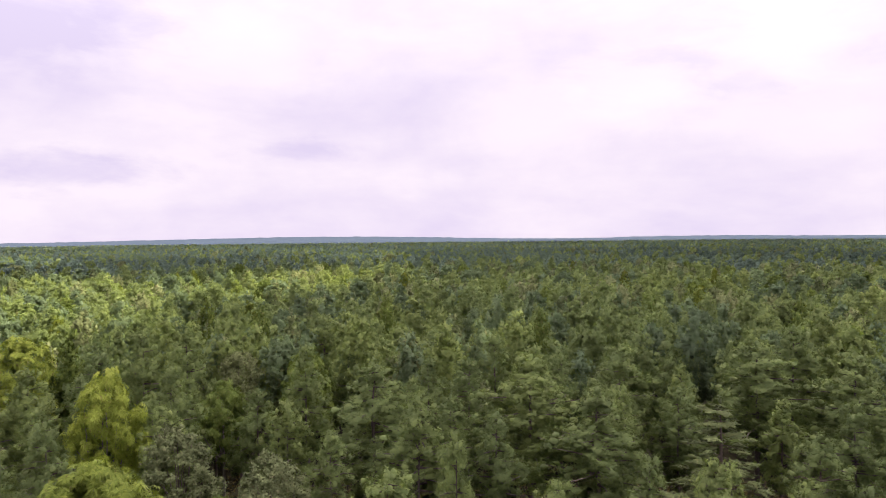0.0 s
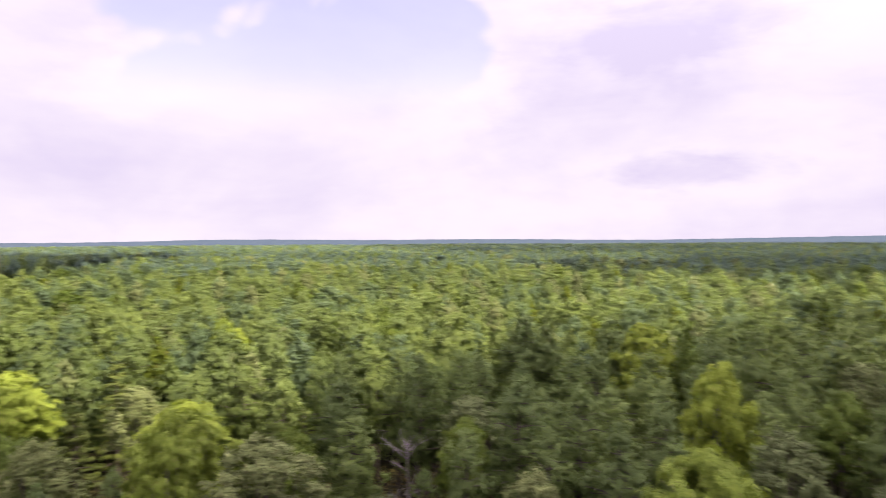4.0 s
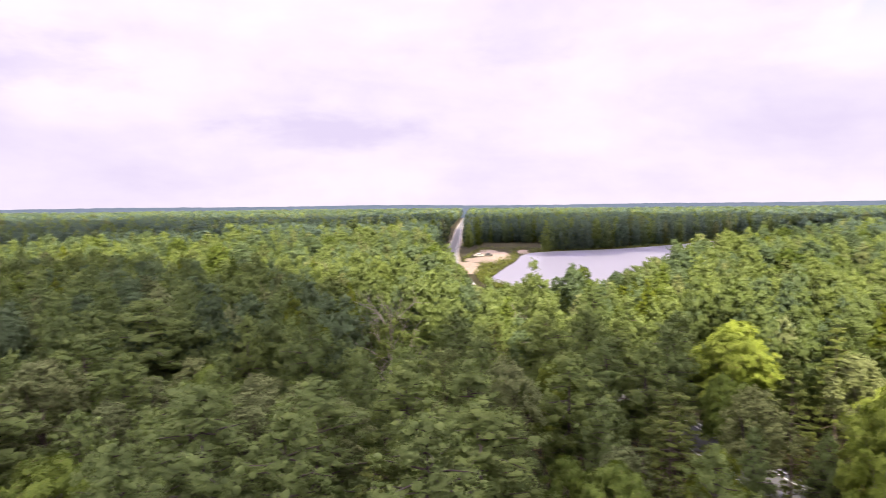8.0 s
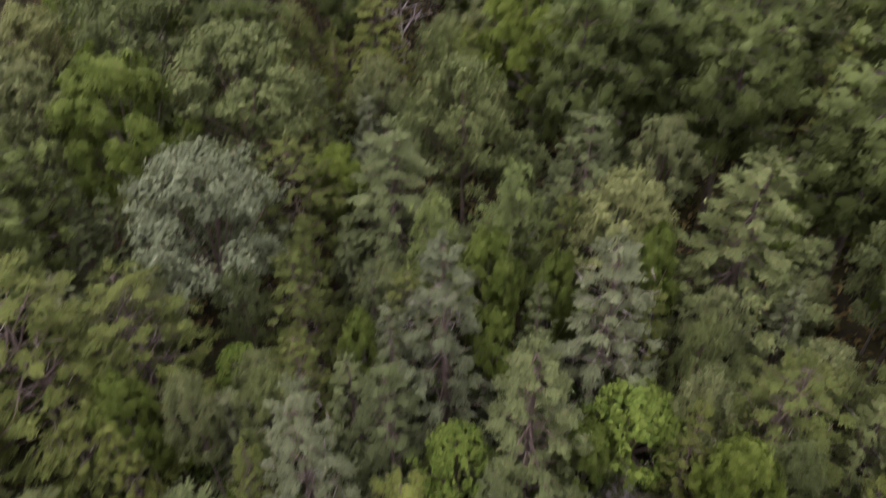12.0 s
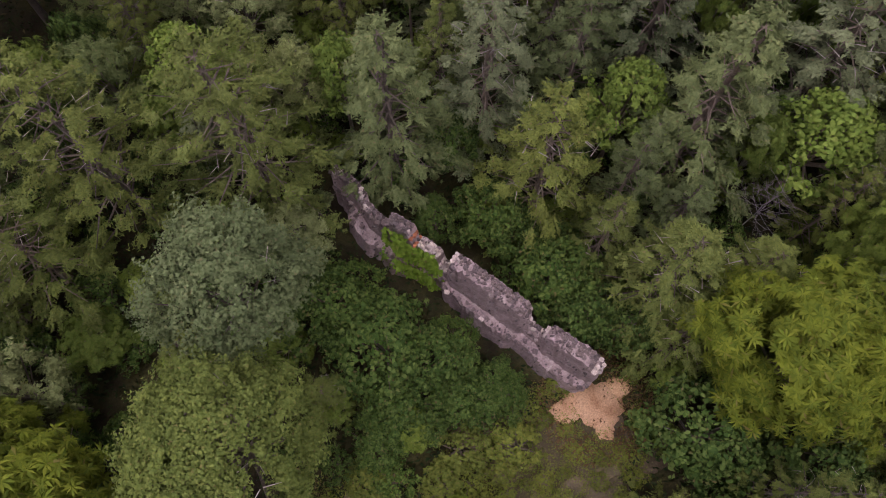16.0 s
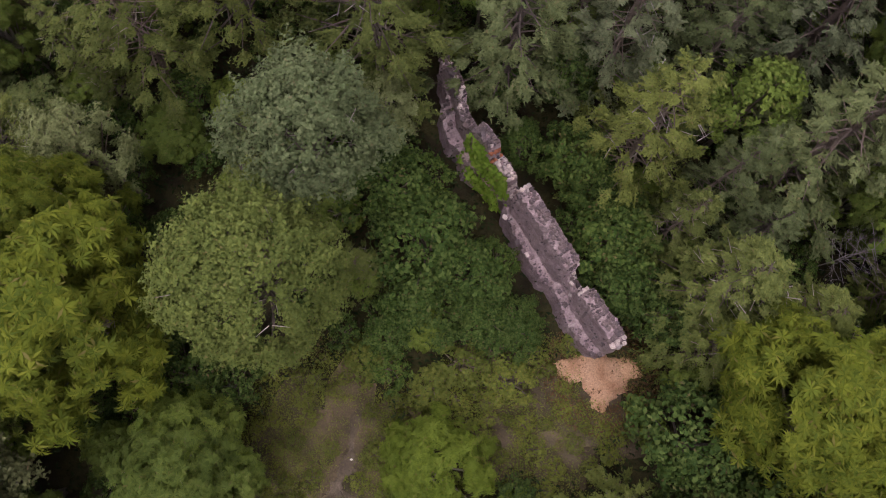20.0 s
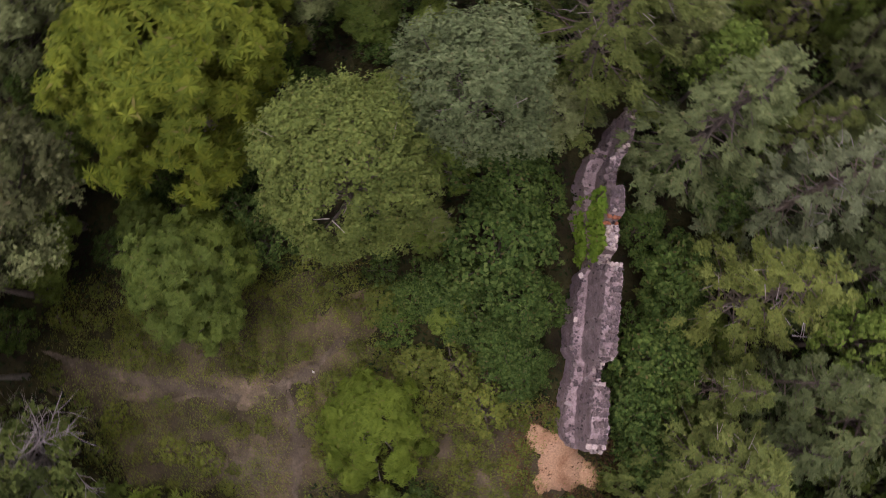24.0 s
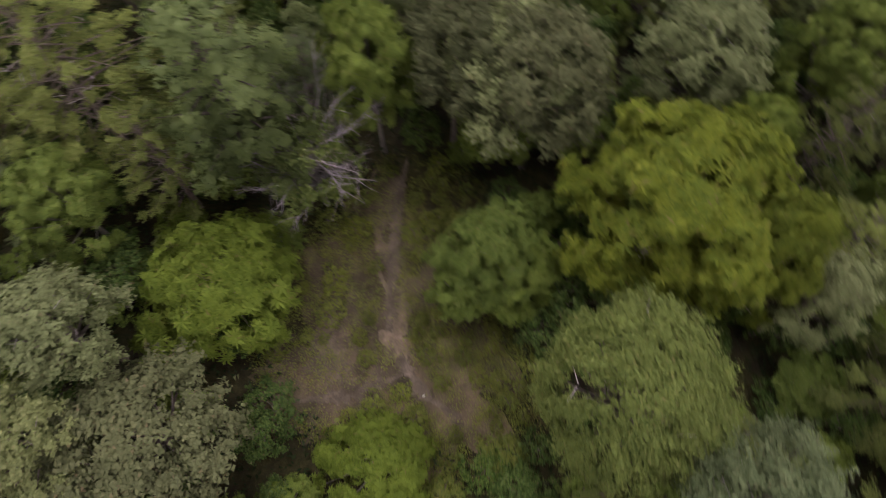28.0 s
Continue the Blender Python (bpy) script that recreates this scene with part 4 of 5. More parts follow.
# ---- roadside ----
def road_sign():
    top = tagged(new("road_sign"), "yellow diamond warning sign beside the road", "road sign")
    yellow = plain_material("sign_yellow", [(0.3, (0.70, 0.44, 0.02)), (0.7, (0.80, 0.54, 0.04))], 2.0, 0.5, 0.05, 20)
    black = plain_material("sign_black", [(0.3, (0.02, 0.02, 0.02)), (0.7, (0.04, 0.04, 0.04))], 2.0, 0.6, 0.05, 20)
    v, f = tubes([([(0, 0, -0.2), (0, 0, 1.4), (0, 0, 2.75)], [0.035, 0.033, 0.03])], 6)
    part("post", mesh_of("sign_post", v, f), DEADWOOD, top, "grey steel post")
    for name, r, y, mat in (("border", 0.56, 0.040, black), ("panel", 0.535, 0.056, yellow), ("arrow", 0.17, 0.072, black)):
        bm = bmesh.new()
        bmesh.ops.create_cone(bm, cap_ends=True, segments=4, radius1=r, radius2=r, depth=0.014)
        bmesh.ops.bevel(bm, geom=[e for e in bm.edges if abs(e.verts[0].co.z - e.verts[1].co.z) > 0.005], offset=0.05 if r > 0.3 else 0.01, segments=2, affect="EDGES")
        bm.transform(Matrix.Translation((0, y, 2.2)) @ pose(0, 0, 0, 90, 0, 0))
        part(name, bm, mat, top)
    top.matrix_basis = pose(-62.6, 25.6, 0, 0, 0, 24 + 180 + 45)


road_sign()


def parked_car(x, y, turn, paint, label):
    top = tagged(new("parked_car"), label, "car", "cars on the sand flat")
    shell = plain_material(paint[0], [(0.3, paint[1]), (0.7, paint[1])], 1.0, 0.35, 0.0, 20)
    glass = plain_material("car_glass", [(0.3, (0.02, 0.025, 0.03)), (0.7, (0.03, 0.035, 0.04))], 1.0, 0.1, 0.0, 20)
    rubber = plain_material("tyre_rubber", [(0.3, (0.02, 0.02, 0.02)), (0.7, (0.035, 0.035, 0.035))], 1.0, 0.9, 0.2, 20)
    for name, size, at, taper, mat in (("body", (4.6, 1.8, 0.62), (0, 0, 0.72), 0.96, shell), ("cabin", (2.5, 1.62, 0.62), (-0.2, 0, 1.30), 0.78, glass), ("roof", (1.9, 1.3, 0.06), (-0.2, 0, 1.63), 0.9, shell)):
        bm = bmesh.new()
        bmesh.ops.create_cube(bm, size=1)
        for q in bm.verts:
            k = taper if q.co.z > 0 else 1
            q.co = Vector((q.co.x * size[0] * k + at[0], q.co.y * size[1] * k + at[1], q.co.z * size[2] + at[2]))
        bmesh.ops.bevel(bm, geom=bm.edges[:], offset=min(0.12, size[2] * 0.4), segments=2, affect="EDGES")
        part(name, bm, mat, top)
    for wx in (-1.4, 1.4):
        for wy in (-0.82, 0.82):
            bm = bmesh.new()
            bmesh.ops.create_cone(bm, cap_ends=True, segments=16, radius1=0.34, radius2=0.34, depth=0.24, matrix=Matrix.Translation((wx, wy, 0.34)) @ pose(0, 0, 0, 90, 0, 0))
            part("wheel", bm, rubber, top)
    top.matrix_basis = pose(x, y, 0.07, 0, 0, turn)


parked_car(-366, -51.5, 80, ("car_white", (0.75, 0.75, 0.75)), "white car parked on pale sand by the lake")
parked_car(-368, -47.0, 95, ("car_grey", (0.10, 0.10, 0.11)), "dark grey car parked on pale sand by the lake")

# ---- known trees: x, y, height, crown radius ----
SPOTS = {}
SPOTS["rd"] = [(5.5, -2.6, 11.0, 3.0)]
SPOTS["os"] = [(4.4, -7.1, 11.0, 2.8)]
SPOTS["og"] = [(12.2, -6.3, 8.0, 1.7), (-3.1, 13.5, 8.0, 2.4), (13.1, 6.7, 9.0, 2.8), (17.0, 1.2, 10.0, 2.4), (-6.3, 11.8, 7.0, 2.0), (-42.4, -62.6, 15.0, 5.3), (-53.3, -26.0, 14.0, 3.1), (-10.9, 43.9, 14.0, 3.3), (-19.6, 51.8, 14.0, 3.4), (-23.9, 82.4, 15.0, 3.0), (-44.7, 24.5, 14.0, 4.6), (-29.2, 35.2, 13.0, 2.5), (-48.8, -24.0, 14.0, 3.9), (-59.7, 14.0, 13.0, 3.3), (-57.7, -5.9, 15.0, 3.1), (-51.8, -44.8, 15.0, 4.2)]
SPOTS["of"] = [(3.4, -12.3, 12.0, 2.9), (8.5, -13.3, 12.0, 2.6), (11.8, -11.3, 9.0, 2.4), (3.8, 19.5, 11.0, 3.4), (-0.2, -24.8, 12.0, 3.8), (-3.8, -22.7, 11.0, 2.9), (-20.3, -3.7, 9.0, 2.9), (-14.4, -27.9, 10.0, 2.6)]
SPOTS["yg"] = [(11.7, -1.0, 10.5, 3.7), (-12.3, -0.6, 9.0, 3.5), (12.1, -4.1, 10.0, 1.9)]
SPOTS["lm"] = [(-52.5, -63.8, 15.0, 5.0), (-28.2, 58.8, 17.0, 3.5), (-47.2, 79.0, 17.0, 4.9), (-99.4, 48.2, 16.0, 3.8), (-85.0, 17.8, 14.0, 6.0), (-57.5, 23.8, 14.0, 4.1), (-80.2, 16.0, 14.0, 5.0), (-63.7, 27.0, 13.0, 5.2), (-102.4, 51.6, 14.0, 3.5), (-20.5, 41.2, 15.0, 4.8), (-49.5, 19.7, 15.0, 3.3)]
SPOTS["bl"] = [(8.0, 3.5, 6.0, 2.2), (6.3, 3.8, 4.0, 1.4), (8.0, 2.5, 5.0, 2.0), (0.3, 17.3, 7.0, 2.2), (10.2, 10.6, 10.0, 2.1), (20.9, -2.9, 9.0, 2.0), (12.9, 6.7, 4.0, 2.0), (-16.4, -15.6, 10.0, 1.8), (-9.3, -36.9, 13.0, 3.9), (-46.2, 2.4, 11.0, 3.4), (-33.7, -28.6, 14.0, 4.4)]
SPOTS["od"] = [(13.1, 5.3, 10.0, 2.7), (12.1, 8.2, 10.0, 2.3), (-4.1, 9.0, 6.0, 3.4)]
SPOTS["tw"] = [(6.8, 11.1, 6.0, 2.4), (-85.9, -23.4, 14.0, 3.9)]
SPOTS["sb"] = [(1.5, 11.6, 4.0, 3.4), (-0.3, 2.8, 2.5, 2.3)]
SPOTS["sh"] = [(0.7, -5.4, 3.5, 2.5), (2.4, -7.5, 3.0, 2.1), (-1.2, -4.2, 3.0, 1.8), (0.9, -3.0, 2.5, 1.6), (-2.8, -3.0, 1.6, 1.2), (-6.3, -6.3, 3.5, 2.1), (-7.0, -4.3, 3.0, 1.4), (-2.6, -9.9, 2.5, 1.2), (-1.4, -12.0, 2.5, 1.4), (-4.6, -9.1, 4.0, 1.7), (-3.9, -12.5, 4.0, 1.5), (-9.6, 1.0, 4.0, 2.6), (-12.8, 2.1, 5.0, 2.1), (1.7, -2.0, 1.8, 1.3), (0.0, -2.3, 1.5, 1.2), (-1.6, -2.9, 2.0, 1.4), (-3.4, -2.5, 1.5, 1.1), (-6.2, -6.3, 3.5, 1.6), (-6.8, -4.3, 3.5, 1.6), (-5.5, -8.3, 3.0, 1.4)]
SPOTS["sh"] += [(-8.4, -3.6, 3.0, 1.4)]
SPOTS["cg"] = [(-1.6, -12.4, 11.0, 2.6), (-12.5, -9.6, 11.0, 2.9), (-9.0, -13.3, 10.0, 1.9), (-26.6, -9.5, 12.0, 4.2), (-17.9, -23.9, 11.0, 4.0), (-26.1, -18.2, 11.0, 3.4), (22.8, 58.4, 14.0, 4.9)]
SPOTS["cp"] = [(-5.4, -12.9, 12.0, 2.1), (-13.2, -14.9, 12.0, 2.6), (-17.9, -10.5, 12.0, 2.9)]
SPOTS["co"] = [(-80.0, 26.5, 15.0, 3.0), (-6.5, -9.4, 10.0, 2.4), (-9.6, -4.6, 8.0, 2.5), (-8.1, -6.7, 7.0, 1.4), (-9.8, -2.6, 6.0, 1.8), (-12.9, -3.9, 6.0, 2.0), (-10.4, -21.6, 9.0, 2.1), (-28.0, -38.4, 12.0, 3.7), (-62.2, 8.0, 12.0, 4.2), (-58.7, 7.2, 11.5, 3.0), (-66.0, 18.4, 13.5, 2.6)]
SPOTS["dd"] = [(-14.7, -6.4, 5.0, 1.3), (-42.2, -45.1, 9.0, 3.1), (-34.9, -44.0, 9.0, 3.4), (-26.4, -86.1, 11.0, 4.4), (-48.5, 40.9, 10.0, 2.7), (-105.0, -9.0, 12.0, 1.9), (7.9, 11.3, 5.0, 1.9)]
SPOTS["mb"] = [(-16.5, -7.5, 7.0, 2.2), (-10.2, -11.0, 7.0, 1.6), (-0.3, -15.0, 7.0, 1.4), (5.3, -17.7, 6.0, 1.5)]
SPOTS["pi"] = [(-82.0, 10.5, 16, 4.2), (-93.0, 6.0, 16, 4.2), (-104.0, 2.0, 16, 4.2), (5.9, 13.0, 13.0, 2.8), (-1.4, -33.4, 14.0, 3.9), (-43.9, -46.0, 16.0, 7.9), (-38.4, -22.3, 17.0, 4.9), (-31.3, -23.2, 16.0, 3.7), (-35.6, -15.7, 17.0, 3.7), (-35.0, -7.7, 17.0, 4.7), (-47.9, -7.4, 17.0, 4.9), (-30.3, -68.6, 15.0, 5.5), (-58.9, -46.3, 16.0, 5.5), (-39.8, -76.0, 17.0, 5.6), (-76.6, -51.3, 17.0, 7.5), (8.0, 66.1, 17.0, 5.5), (12.0, 55.3, 16.0, 4.7), (-6.3, 62.5, 17.0, 5.2), (-2.0, 53.3, 16.0, 4.0), (0.6, 40.1, 17.0, 2.1), (26.0, 48.9, 14.0, 3.3), (18.0, 72.6, 17.0, 4.3), (30.3, 102.2, 17.0, 3.9)]
SPOTS["pi"] += [(32.3, 73.0, 17.0, 5.9), (38.2, 65.8, 17.0, 5.0), (-17.1, 101.0, 17.0, 4.1), (-1.2, 95.4, 16.0, 4.3), (-55.0, 38.3, 15.0, 3.3), (-100.1, 63.3, 18.0, 5.7), (-86.6, 65.8, 18.0, 4.8), (-78.4, 77.1, 17.0, 5.8), (-60.1, 71.0, 18.0, 4.9), (-38.5, 44.5, 16.0, 3.7), (-34.2, 47.1, 16.0, 2.9), (-39.4, 66.8, 16.0, 3.8), (-71.0, 6.4, 14.5, 3.6), (-72.0, 2.6, 14.5, 3.8), (-88.0, 4.5, 14.0, 3.8), (-76.0, 9.0, 15.0, 3.6), (-44.9, -6.4, 15.0, 5.8), (-45.2, -17.7, 16.0, 5.3), (-43.1, -26.0, 16.0, 5.1), (-83.0, -3.9, 17.0, 4.1), (-51.4, -12.8, 16.0, 4.9), (-63.9, -0.9, 15.0, 4.2), (-88.6, 30.9, 16.0, 4.6), (-56.1, -40.1, 15.0, 3.4)]
SPOTS["pi"] += [(-108.2, 41.1, 16.0, 5.6), (-92.5, 65.0, 17.0, 6.4), (-84.1, 0.8, 16.0, 4.1)]
SPOTS["ow"] = [(-9.2, -27.0, 12.0, 4.3)]
SPOTS["oo"] = [(-15.9, -35.4, 13.0, 5.4), (-13.7, -45.4, 14.0, 4.7)]
SPOTS["lw"] = [(2.6, -0.8, 1.3, 1.1), (-1.2, -1.0, 1.0, 1.2), (-3.0, -0.6, 0.9, 1.2), (-0.1, 0.1, 0.9, 1.1)]

# ---- trees that stand in known places ----
rng = np.random.default_rng(11)
TAKEN = []
for kind, spots in SPOTS.items():
    for x, y, H, R in spots:
        plant(kind, x, y, H, R, rng)
        TAKEN.append((x, y, R * (0.85 if math.hypot(x, y) < 30 else 0.9)))
FIXED = len(TAKEN)


NEAR_ROAD = ROAD[np.hypot(ROAD[:, 0], ROAD[:, 1]) < 130]


def free(x, y, r, taken):
    if any((x - a) ** 2 + (y - b) ** 2 < (r + c) ** 2 for a, b, c in GLADE):
        return False
    if np.min(np.hypot(NEAR_ROAD[:, 0] - x, NEAR_ROAD[:, 1] - y)) < 3.9 + r * 0.3:
        return False
    if np.min(np.hypot(WALL[:, 0] - x, WALL[:, 1] - y)) < r + 0.9:
        return False
    # the road stays in view through a gap
    t = min(max((x * -71.0 + y * 19.6) / (71.0 ** 2 + 19.6 ** 2), 0.5), 1.0)
    if math.hypot(x + 71.0 * t, y - 19.6 * t) < r * 0.6 + 0.7 and 0.5 < t < 1.0:
        return False
    return all((x - a) ** 2 + (y - b) ** 2 > (0.80 * (r + c)) ** 2 for a, b, c in taken)


KNOWN = [(x, y, H, R) for kind, spots in SPOTS.items() for x, y, H, R in spots if math.hypot(x, y) > 24]


def sight_height(x, y, r):
    """The height up to which a tree at x, y leaves the known trees behind it in sight."""
    d, top = math.hypot(x, y), 99.0
    for a, b, H, R in KNOWN:
        far = math.hypot(a, b)
        if far > d + 1 and abs(x * b - y * a) / far < (r + R) * 0.7 and x * a + y * b > 0:
            top = min(top, 28 - (28 - (H - 1.0 * R)) * d / far)
    return top


def mix_for(az, dist):
    """Which trees grow in a part of the forest."""
    if dist < 24:
        return [("bl", 0.22), ("co", 0.25), ("of", 0.15), ("og", 0.14), ("cg", 0.08), ("oo", 0.12), ("mb", 0.04)]
    if az < 150:
        return [("pi", 0.80), ("og", 0.09), ("bl", 0.05), ("oo", 0.03), ("co", 0.03)]
    if az < 200:
        return [("pi", 0.62), ("og", 0.12), ("bl", 0.12), ("yg", 0.05), ("co", 0.05), ("oo", 0.04)]
    return [("pi", 0.55), ("og", 0.18), ("oo", 0.12), ("bl", 0.08), ("co", 0.07)]


def pick(mix, u):
    for k, w in mix:
        u -= w
        if u <= 0:
            return k
    return mix[0][0]


tries = 0
for tries in range(5200):
    # the wood thins outwards: more tries close by
    a = rng.uniform(0, 360)
    d = 88 * math.sqrt(rng.random())
    if d < 15 or (d > 52 and not 48 < a < 255):
        continue
    x, y = d * math.cos(radians(a)), d * math.sin(radians(a))
    kind = pick(mix_for(a, d), rng.random())
    if d < 24:
        H, R = rng.uniform(5, 10), rng.uniform(1.2, 2.0)
        if a > 300 or a < 60:
            H = rng.uniform(6, 11)
    else:
        H = rng.uniform(13, 18.5) if kind == "pi" else rng.uniform(9, 15)
        R = H * (rng.uniform(0.17, 0.24) if kind in ("pi", "co", "cg") else rng.uniform(0.22, 0.30))
    if free(x, y, R, TAKEN):
        if d >= 24:
            low = max(sight_height(x, y, R), 6.0) / H
            H, R = (H * low, R * max(low, 0.6)) if low < 1 else (H, R)
        plant(kind, x, y, H, R, rng)
        TAKEN.append((x, y, R))

# ---- lower trees that close the gaps ----
UNDER = list(TAKEN)
for tries in range(2600):
    a, d = rng.uniform(150, 290), 7 + 50 * rng.random()
    x, y = d * math.cos(radians(a)), d * math.sin(radians(a))
    R = rng.uniform(1.2, 1.9)
    if free(x, y, R, [(p, q, r * 0.62) for p, q, r in UNDER]):
        plant(pick([("co", 0.28), ("cg", 0.18), ("cp", 0.10), ("og", 0.14), ("oo", 0.16), ("bl", 0.14)], rng.random()), x, y, rng.uniform(5, 9.5), R, rng)
        UNDER.append((x, y, R))

for tries in range(900):
    a, d = rng.uniform(-70, 150), 5 + 23 * rng.random()
    x, y = d * math.cos(radians(a)), d * math.sin(radians(a))
    R = rng.uniform(1.0, 1.7)
    if free(x, y, R, [(p, q, r * 0.55) for p, q, r in UNDER]):
        plant(pick([("co", 0.24), ("oo", 0.22), ("bl", 0.16), ("sh", 0.38)], rng.random()), x, y, rng.uniform(1.6, 4.0) if d < 16 else rng.uniform(3.0, 6.0), R, rng)
        UNDER.append((x, y, R))

# ---- undergrowth between the trees ----
LOWS = []
for i in range(900):
    a, d = rng.uniform(0, 6.2832), 23 * math.sqrt(rng.random())
    x, y = d * math.cos(a), d * math.sin(a)
    R = rng.uniform(0.7, 1.3)
    if free(x, y, R * 0.5, []) and all((x - p) ** 2 + (y - q) ** 2 > (r + 0.4) ** 2 for p, q, r in LOWS):
        LOWS.append((x, y, R))
        if len(LOWS) <= 330:
            plant("sh" if rng.random() < 0.6 else "bl", x, y, rng.uniform(0.9, 2.6), R, rng, 0.0, True)


for i in range(620):
    x, y, q = GLADE[int(rng.integers(0, len(GLADE)))]
    a, d = rng.uniform(0, 6.2832), (q + 0.6) * math.sqrt(rng.random())
    x, y, R = x + d * math.cos(a), y + d * math.sin(a), rng.uniform(0.3, 0.75)
    far = min(np.min(np.hypot(p[:, 0] - x, p[:, 1] - y)) for p in PATHS)
    if far > R * 0.8 + 0.25 and math.hypot(x + 6.6, y + 1.2) > 1.25 + R * 0.5 and math.hypot(x - 1.4, y - 6.6) > 0.9 and all((x - p) ** 2 + (y - w) ** 2 > (r * 0.8 + R * 0.7) ** 2 for p, w, r in LOWS):
        LOWS.append((x, y, R))
        plant("lw", x, y, rng.uniform(0.3, 0.9), R, rng, -0.05, True)


def tufts(name, n, place, size, material, label, cat, seed, height):
    """Blades and small leaves that nobody could count."""
    r = np.random.default_rng(seed)
    xy = place(r, n)
    n = len(xy)
    pos = np.stack([xy[:, 0], xy[:, 1], relief(xy[:, 0], xy[:, 1]) + r.random(n) ** 2 * height], 1)
    nor = unit(r.normal(0, 0.6, (n, 3)) + (0, 0, 0.9))
    length = size * r.uniform(0.5, 1.5, n)
    v, f = cards(pos, nor, r.normal(0, 1, (n, 3)), length, length * 0.45, r)
    tagged(new(name, mesh_of(name, v, f, [material])), label, cat, "", "stuff")


def glade_places(r, n):
    out, leaves = [], 26
    for x, y, q in GLADE:
        m = max(4, int(n * q * q / 55 / leaves))
        a, d = r.uniform(0, 6.2832, m), (q + 1.0) * np.sqrt(r.random(m))
        root = np.repeat(np.stack([x + d * np.cos(a), y + d * np.sin(a)], 1), leaves, 0)
        out.append(root + r.normal(0, 0.13, root.shape))
    out = np.concatenate(out)
    bare = np.sin(out[:, 0] * 1.9 + 0.7 * np.sin(out[:, 1] * 1.3)) * np.cos(out[:, 1] * 1.6 + 0.5) + r.normal(0, 0.35, len(out))
    keep = bare > -0.55
    for line in PATHS:
        keep &= np.min(np.hypot(out[:, :1] - line[None, ::3, 0], out[:, 1:] - line[None, ::3, 1]), 1) > r.uniform(0.1, 1.0, len(out)) * r.random(len(out)) ** 0.4
    keep &= np.hypot(out[:, 0] + 6.6, out[:, 1] + 1.2) > r.uniform(0.65, 1.35, len(out))
    return out[keep]


def dry_places(r, n):
    out = glade_places(r, n)
    patch = np.sin(out[:, 0] * 1.3 + 1.0) + np.cos(out[:, 1] * 1.1 + out[:, 0] * 0.5)
    return out[patch + r.normal(0, 0.4, len(out)) > 0.5]


def outer_places(r, n):
    a, d = np.radians(r.uniform(45, 260, n)), np.sqrt(r.uniform(30 ** 2, 85 ** 2, n))
    out = np.stack([d * np.cos(a), d * np.sin(a)], 1)
    return out[np.min(np.hypot(out[:, :1] - NEAR_ROAD[None, :, 0], out[:, 1:] - NEAR_ROAD[None, :, 1]), 1) > 4.2]


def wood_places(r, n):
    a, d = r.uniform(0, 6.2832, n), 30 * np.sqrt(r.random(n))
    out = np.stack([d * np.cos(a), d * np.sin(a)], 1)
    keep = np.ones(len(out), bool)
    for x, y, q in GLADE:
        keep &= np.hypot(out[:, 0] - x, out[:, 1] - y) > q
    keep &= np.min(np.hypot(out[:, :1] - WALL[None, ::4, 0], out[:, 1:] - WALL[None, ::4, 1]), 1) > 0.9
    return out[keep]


def sand_places(r, n):
    a, d = r.uniform(0, 6.2832, n), 2.3 * np.sqrt(r.random(n))
    out = np.stack([-6.6 + d * np.cos(a), -1.2 + d * np.sin(a)], 1)
    return out[(np.sin(out[:, 0] * 5.1) * np.cos(out[:, 1] * 4.3) + r.normal(0, 0.3, n) > 0.55) | (d > r.uniform(1.0, 1.7, n))]


tufts("dead_leaves", 5600, sand_places, 0.12, LEAF["litter"], "brown dead leaves strewn over the sand", "leaf litter", 9, 0.16)
tufts("clearing_weeds", 150000, glade_places, 0.068, LEAF["weed"], "low olive weeds and grass in the clearing", "weeds", 3, 0.28)
tufts("dry_weeds", 60000, dry_places, 0.07, LEAF["dry_weed"], "dry brownish weeds in the clearing", "weeds", 13, 0.20)
def shore_places(r, n):
    x = r.uniform(-430, -215, n)
    y = np.interp(-x, [215, 250, 345, 430], [-29, -40, -62, -66]) + 5 + r.random(n) * np.interp(-x, [215, 250, 345, 430], [20, 6, 30, 40])
    keep = ~inside(LAKE, x, y) & (off_road(x, y) > 5)
    for sx, sy, rx, ry in SAND:
        keep &= ((x - sx) / rx) ** 2 + ((y - sy) / ry) ** 2 > 1
    keep &= np.sin(x * 0.31) * np.cos(y * 0.27 + x * 0.1) + r.normal(0, 0.3, n) > -0.35
    return np.stack([x, y], 1)[keep]


tufts("shore_scrub", 20000, shore_places, 0.6, LEAF["weed"], "low green scrub between the road and the lake", "scrub", 15, 1.8)
def bank_places(r, n):
    line = LAKE[(LAKE[:, 0] < -392) & (LAKE[:, 0] > -600)]
    k = r.integers(0, len(line) - 1, n)
    f = r.random((n, 1))
    return line[k] * f + line[k + 1] * (1 - f) + r.normal(0, 1.6, (n, 2)) + (-2.5, -2.0)


tufts("bank_grass", 9000, bank_places, 0.8, LEAF["weed"], "yellow-green grass along the far bank", "grass", 16, 1.0)
tufts("forest_undergrowth", 60000, wood_places, 0.20, LEAF["under"], "low leaves on the forest floor, darkened for shade between trees", "undergrowth", 4, 0.7)
tufts("forest_undergrowth", 60000, outer_places, 0.45, LEAF["dry_weed"], "brownish green low leaves on the forest floor", "undergrowth", 6, 1.6)


